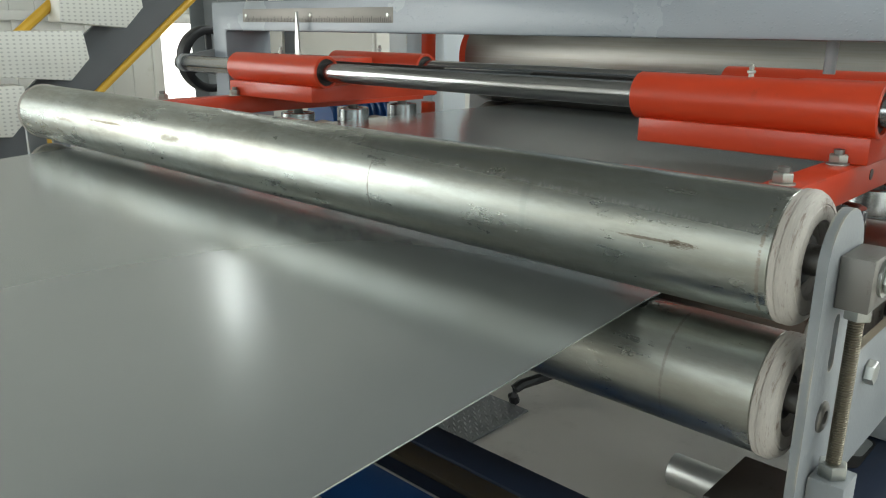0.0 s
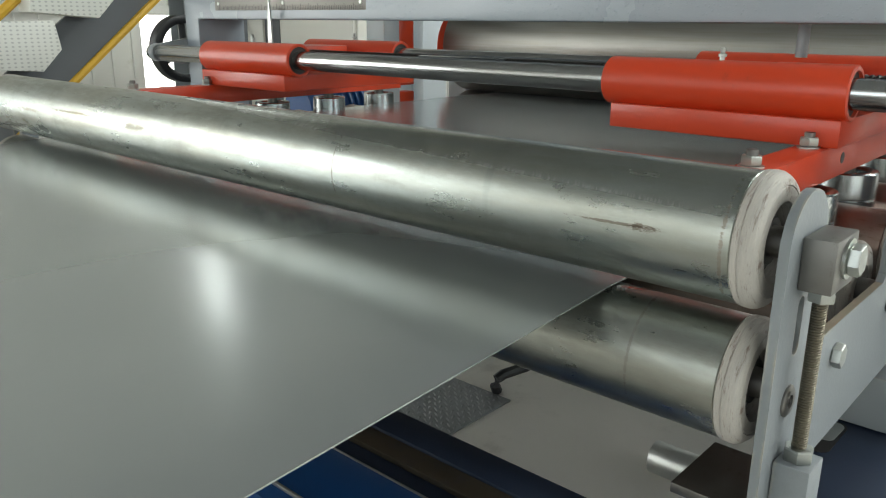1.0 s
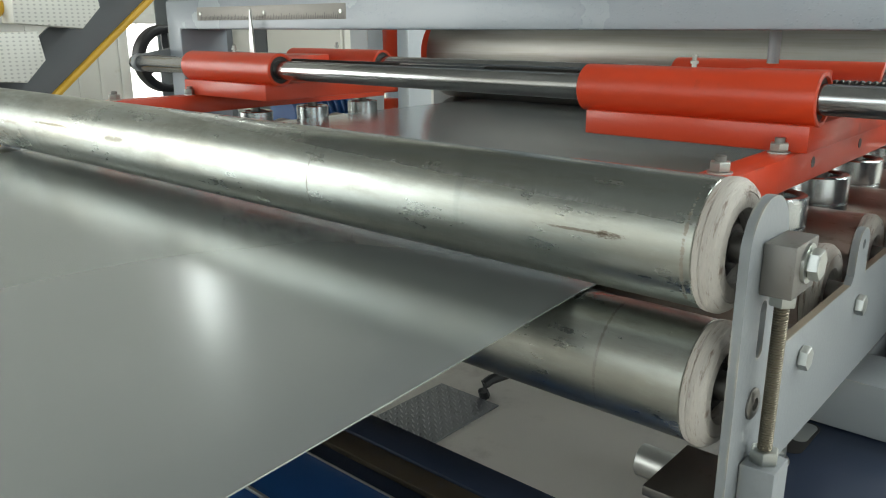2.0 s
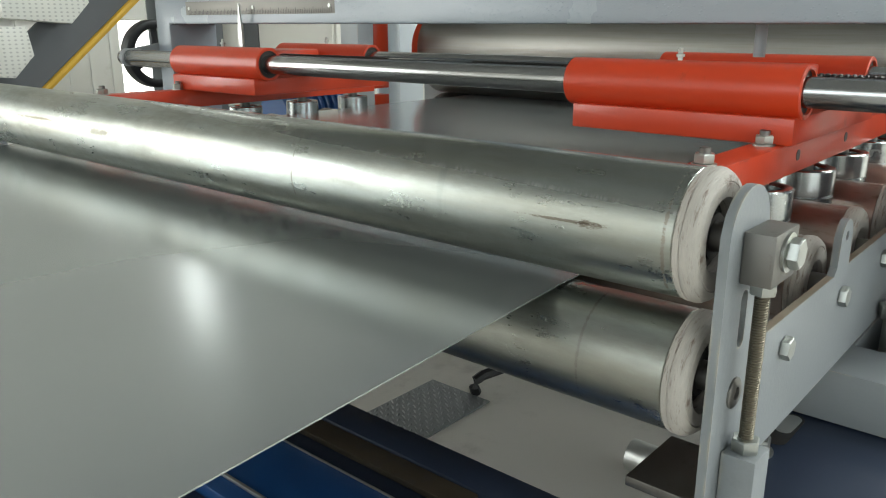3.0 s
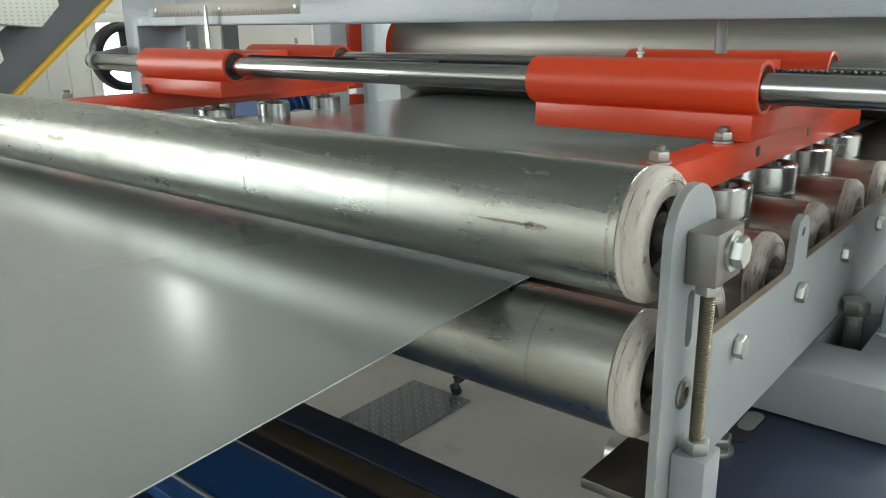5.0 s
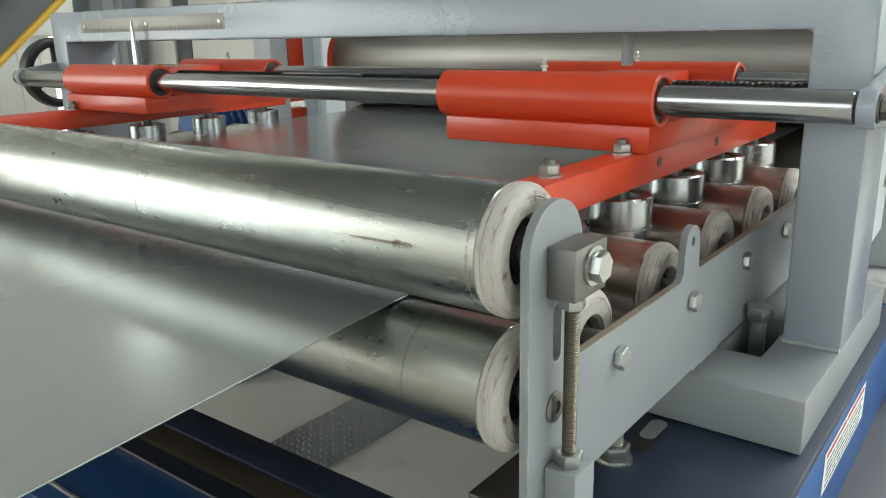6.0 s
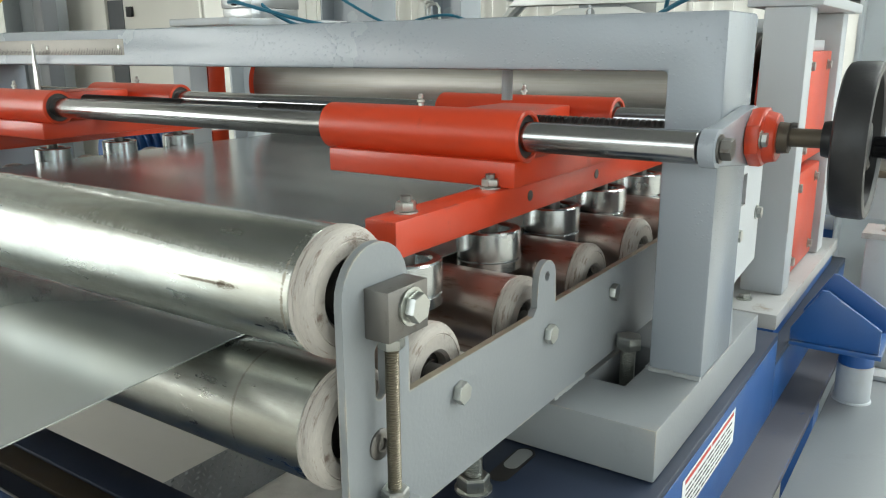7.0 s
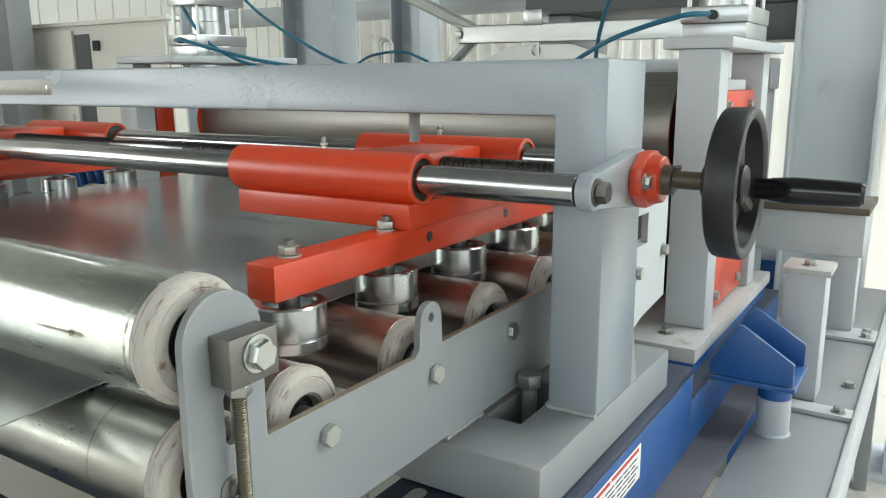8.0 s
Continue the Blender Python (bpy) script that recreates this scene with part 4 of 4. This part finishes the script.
part("cross_plate", bbox(2.30, 2.40, -0.1995, 0.05, 0.4905, 0.500, 0.001), LIGHTGREY, tb)
for x in (1.80, 1.98, 2.33, 2.37):
    bolt(tb, (x, -0.175, 0.5005 if x != 1.98 else 0.4905), 0.011, "z", 1, 10)
for x in (1.0, 2.8):
    for y in (-0.185, -0.085):
        part("leg", bbox(x - 0.025, x + 0.025, y - 0.012, y + 0.025, FLOOR, 0.4745, 0.002), GREY, tb)
lg = thing("steel_stand", "grey square steel leg with a bolted top plate", "machine leg", (0, 0, 0.4905))
part("column", bbox(1.85, 1.93, -0.126, -0.052, 0, 0.262, 0.003), LIGHTGREY, lg)
part("head_plate", bbox(1.842, 1.945, -0.134, -0.044, 0.2622, 0.274, 0.001), CHIPPED, lg)
bolt(lg, (1.885, -0.09, 0.274), 0.012, "z", 1, 5)
sb = thing("side_beam", "grey box beam with a brown wooden top", "machine frame")
part("box_beam", bbox(2.32, 2.52, -0.150, 0.40, 0.700, 0.808, 0.003), LIGHTGREY, sb)
part("top_board", bbox(2.29, 2.53, -0.158, 0.42, 0.8085, 0.826, 0.002), RUST, sb, "brown wooden board")
part("stand", bbox(2.36, 2.44, -0.14, -0.07, 0.5005, 0.6995, 0.002), LIGHTGREY, sb)

# ---- tall columns behind the machine ----


def column(x, y, w, d, top, label, paint=COLUMN, name="steel_column"):
    """An H-section column."""
    th = thing(name, label, "column", (x, y, FLOOR), "tall columns")
    part("flange", bbox(-d / 2, d / 2, -w / 2, -w / 2 + 0.012, 0.012, top, 0.001), paint, th)
    part("flange", bbox(-d / 2, d / 2, w / 2 - 0.012, w / 2, 0.012, top, 0.001), paint, th)
    part("web", bbox(-0.005, 0.005, -w / 2 + 0.0122, w / 2 - 0.0122, 0.012, top, 0), paint, th)
    part("base_plate", bbox(-d / 2 - 0.04, d / 2 + 0.04, -w / 2 - 0.04, w / 2 + 0.04, 0, 0.0118, 0.001), paint, th)
    return th


column(2.95, 0.01, 0.25, 0.16, 3.2, "tall grey steel H-column beside the machine")
column(3.0, -0.33, 0.2, 0.2, 3.2, "tall grey steel H-column beside the machine")
column(3.55, 2.65, 0.36, 0.2, 3.2, "tall grey steel H-column behind the machine", HAMMER)
column(3.55, 2.02, 0.18, 0.18, 3.2, "tall grey steel H-column behind the machine", HAMMER)
column(3.45, 5.65, 0.42, 0.25, 3.6, "tall grey steel H-column behind the machine", GREY)
column(2.5, 2.35, 0.14, 0.14, 1.9, "grey steel H-column behind the machine")

# ---- lever linkage above the far rolls ----
lk = thing("lever_linkage", "galvanised lever linkage above the rolls", "linkage", (2.66, 0, 0))
part("lever", slab(arc(1.225, 1.290, 0.030, 80, 280, 10) + [(0.30, 1.250), (0.30, 1.310)], "x", 0, 0.03, bev=0.003, holes=[arc(1.218, 1.290, 0.014, 0, 340, 14)]), GALV, lk)
part("gusset", slab([(1.16, 1.190), (0.62, 1.190), (0.80, 1.247), (1.02, 1.247)], "x", 0.035, 0.05, holes=[arc(0.925, 1.229, 0.019, 0, 340, 16)]), GALV, lk)
part("link", tube([(0.09, 1.20, 1.31), (0.09, 1.55, 1.47)], 0.022, 10), GALV, lk)
part("link", tube([(0.09, 1.20, 1.28), (0.09, 1.46, 1.06)], 0.022, 10), GALV, lk)
part("block", bbox(-0.01, 0.045, 0.885, 0.955, 1.3105, 1.36, 0.002), ALU, lk)
part("carrier", bbox(-0.03, 0.10, 0.15, 1.75, 1.10, 1.189, 0.003), GREY, lk)
for y in (0.16, 1.66):
    part("upright", bbox(-0.03, 0.10, y, y + 0.08, FLOOR, 1.0995, 0.003), GREY, lk)
hd = thing("machine_head", "dark grey machine head above the rolls", "machine head", (0, 0, 0))
part("body", bbox(3.05, 3.6, -0.1, 1.15, 1.375, 1.95, 0.006), DARKGREY, hd)
for y in (0.0, 0.98):
    part("bracket", bbox(3.1, 3.5, y, y + 0.12, 0.50, 1.374, 0.004), GREY, hd)
part("hanger", bbox(3.06, 3.3, 0.15, 0.30, 1.255, 1.3745, 0.003), DARKGREY, hd)
part("foot", bbox(3.1, 3.5, 0.0, 1.1, FLOOR, 0.4995, 0.004), BLUE, hd)

# ---- air hoses ----


def hose(name, pts, r=0.0052):
    pts = [Vector(p) for p in pts]
    fine = []
    for i in range(len(pts) - 1):
        p0, p1, p2, p3 = pts[max(i - 1, 0)], pts[i], pts[i + 1], pts[min(i + 2, len(pts) - 1)]
        for k in range(8):
            t = k / 8
            fine.append(0.5 * ((2 * p1) + (-p0 + p2) * t + (2 * p0 - 5 * p1 + 4 * p2 - p3) * t * t + (-p0 + 3 * p1 - 3 * p2 + p3) * t ** 3))
    th = part(name, tube(fine + [pts[-1]], r, 8), HOSE)
    return tagged(th, "teal plastic air hose at the air cylinders", "air hose", "air hoses")


hose("air_hose", [(1.775, 1.648, 1.253), (1.762, 1.60, 1.25), (1.78, 1.50, 1.225), (1.85, 1.38, 1.19), (2.0, 1.25, 1.16)])
hose("air_hose", [(1.81, 1.70, 1.40), (1.82, 1.66, 1.35), (1.84, 1.60, 1.26), (1.88, 1.52, 1.20), (1.95, 1.44, 1.165)])
hose("air_hose", [(2.2, 1.85, 1.45), (2.2, 1.70, 1.34), (2.25, 1.52, 1.23), (2.3, 1.42, 1.18)])
hose("air_hose", [(2.64, 1.66, 1.196), (2.63, 1.58, 1.225), (2.63, 1.44, 1.235), (2.64, 1.33, 1.196)])
hose("air_hose", [(1.775, 0.110, 1.253), (1.74, 0.16, 1.248), (1.78, 0.30, 1.215), (1.85, 0.42, 1.17)])
hose("air_hose", [(1.80, 0.20, 1.44), (1.9, 0.34, 1.34), (2.0, 0.42, 1.24), (2.1, 0.47, 1.14)])

# ---- electrical cabinet ----
cb = thing("electrical_cabinet", "cream steel electrical cabinet with a door ajar", "cabinet", (3.72, 0, FLOOR))
part("body", bbox(0.02, 0.5, 4.13, 5.80, 0.0, 1.66, 0.004), CABINET, cb)
part("top_rim", bbox(-0.01, 0.51, 4.11, 5.82, 1.6605, 1.69, 0.003), CABINET, cb)
for a, b in ((4.15, 4.97), (5.19, 5.78)):
    d = part("door", bbox(-0.005, 0.018, a, b, 0.06, 1.63, 0.003), CABINET, cb)
    part("handle", bbox(-0.03, -0.006, a + (0.70 if a < 5 else 0.5), a + (0.76 if a < 5 else 0.56), 1.48, 1.55, 0.004), BLACK, d)
# dark strip stands for the shaded inside between the doors
part("gap_shade", bbox(0.004, 0.0195, 4.99, 5.17, 0.06, 1.60, 0), DARKGREY, cb)

# ---- stairs ----
sr = thing("steel_stairs", "steel stairs with pale perforated treads and yellow edges", "stairs", (0, 0, 0))
k0, k1 = (0.537, 0.370), (2.207, 1.769)
out = [k0, k1, (k1[0] - 0.20, k1[1] + 0.03), (k0[0] - 0.20, k0[1] + 0.03)]
part("stringer", slab(out, "y", 2.70, 2.712), DARKGREY, sr)
part("edge_strip", tube([(k0[0] + 0.004, 2.696, k0[1] - 0.01), (k1[0] + 0.004, 2.696, k1[1] - 0.01)], 0.013, 8), YELLOW, sr, "yellow painted edge")
part("handrail", tube([(0.30, 2.68, 0.548), (1.50, 2.68, 1.554)], 0.016, 10), YELLOW, sr, "yellow handrail")
for k in range(-3, 4):
    x, z = 0.055 + 0.197 * k, 0.163 * k - 0.033
    prof = [(0.78, 1.112), (1.035, 1.116), (1.048, 1.028), (0.983, 0.961), (0.77, 0.978)]
    part("tread", slab([(p[0] + x, p[1] + z) for p in prof], "y", 2.60, 2.695, bev=0.004), TREAD, sr)
for x, z in ((0.60, 0.42), (1.85, 1.46)):
    part("post", bbox(x - 0.03, x + 0.03, 2.715, 2.775, FLOOR, z, 0.002), DARKGREY, sr)

# ---- pipe on the floor, wall girt, air regulator ----
pf = thing("floor_pipe", "galvanised steel pipe lying on the floor", "pipe", (1.86, 0, FLOOR + 0.046))
part("tube", turned([(0.30, 0.030), (0.30, 0.045), (0.302, 0.046), (0.848, 0.046), (0.85, 0.045), (0.85, 0.030)], n=32), GALV, pf)
hp = thing("overhead_pipe", "pale grey round pipe running behind the columns", "pipe", (4.5, 0, 1.585))
part("tube", turned([(1.6, 0.055), (1.6, 0.066), (5.9, 0.066), (5.9, 0.055)], n=32), LIGHTGREY, hp)
for y in (1.75, 5.7):
    part("support", bbox(-0.03, 0.03, y - 0.03, y + 0.03, FLOOR - 1.585, -0.065, 0.002), GREY, hp)
gi = part("trim", bbox(-2.0, 8.9, 7.40, 7.477, 1.13, 1.21, 0.004), PANEL)
tagged(gi, "cream painted wall girt", "trim", kind="structure")
ar = thing("air_regulator", "small pale air regulator with bent pipes", "regulator", (2.70, 1.62, 1.1895))
part("body", turned([(0, 0.030), (0.02, 0.030), (0.03, 0.022), (0.10, 0.013), (0.105, 0.016), (0.118, 0.016), (0.12, 0.010)], axis="z", n=24), CABINET, ar)
part("pipe", tube([(0, -0.03, 0), (0, -0.03, 0.075), (0, -0.045, 0.092), (0, -0.07, 0.092), (0, -0.082, 0.078), (0, -0.082, 0.0)], 0.006, 8), GALV, ar)
part("pipe", tube([(0, -0.015, 0), (0, -0.015, 0.085), (0, -0.03, 0.10), (0, -0.055, 0.10)], 0.005, 8), GALV, ar)

# ---- gear motor behind the machine ----
gm = thing("gear_motor", "blue ribbed gear motor behind the machine", "motor", (1.80, 2.16, 0.0))
part("stand", bbox(-0.10, 0.22, -0.08, 0.08, FLOOR, 0.70, 0.004), GREY, gm)
part("housing", turned([(-0.12, 0.05), (-0.12, 0.075), (0.16, 0.075), (0.16, 0.05)], (0, 0, 0.79), "x", 32), BLUE, gm)
for k in range(9):
    part("fin", turned([(-0.10 + 0.03 * k, 0.088), (-0.094 + 0.03 * k, 0.088)], (0, 0, 0.79), "x", 32), BLUE, gm)
part("fan_cover", turned([(0.1605, 0.07), (0.17, 0.085), (0.23, 0.085), (0.245, 0.07)], (0, 0, 0.79), "x", 32), YELLOW, gm, "yellow fan cover")
part("pedestal", bbox(-0.08, 0.12, -0.06, 0.06, 0.7005, 0.722, 0.002), BLUE, gm)
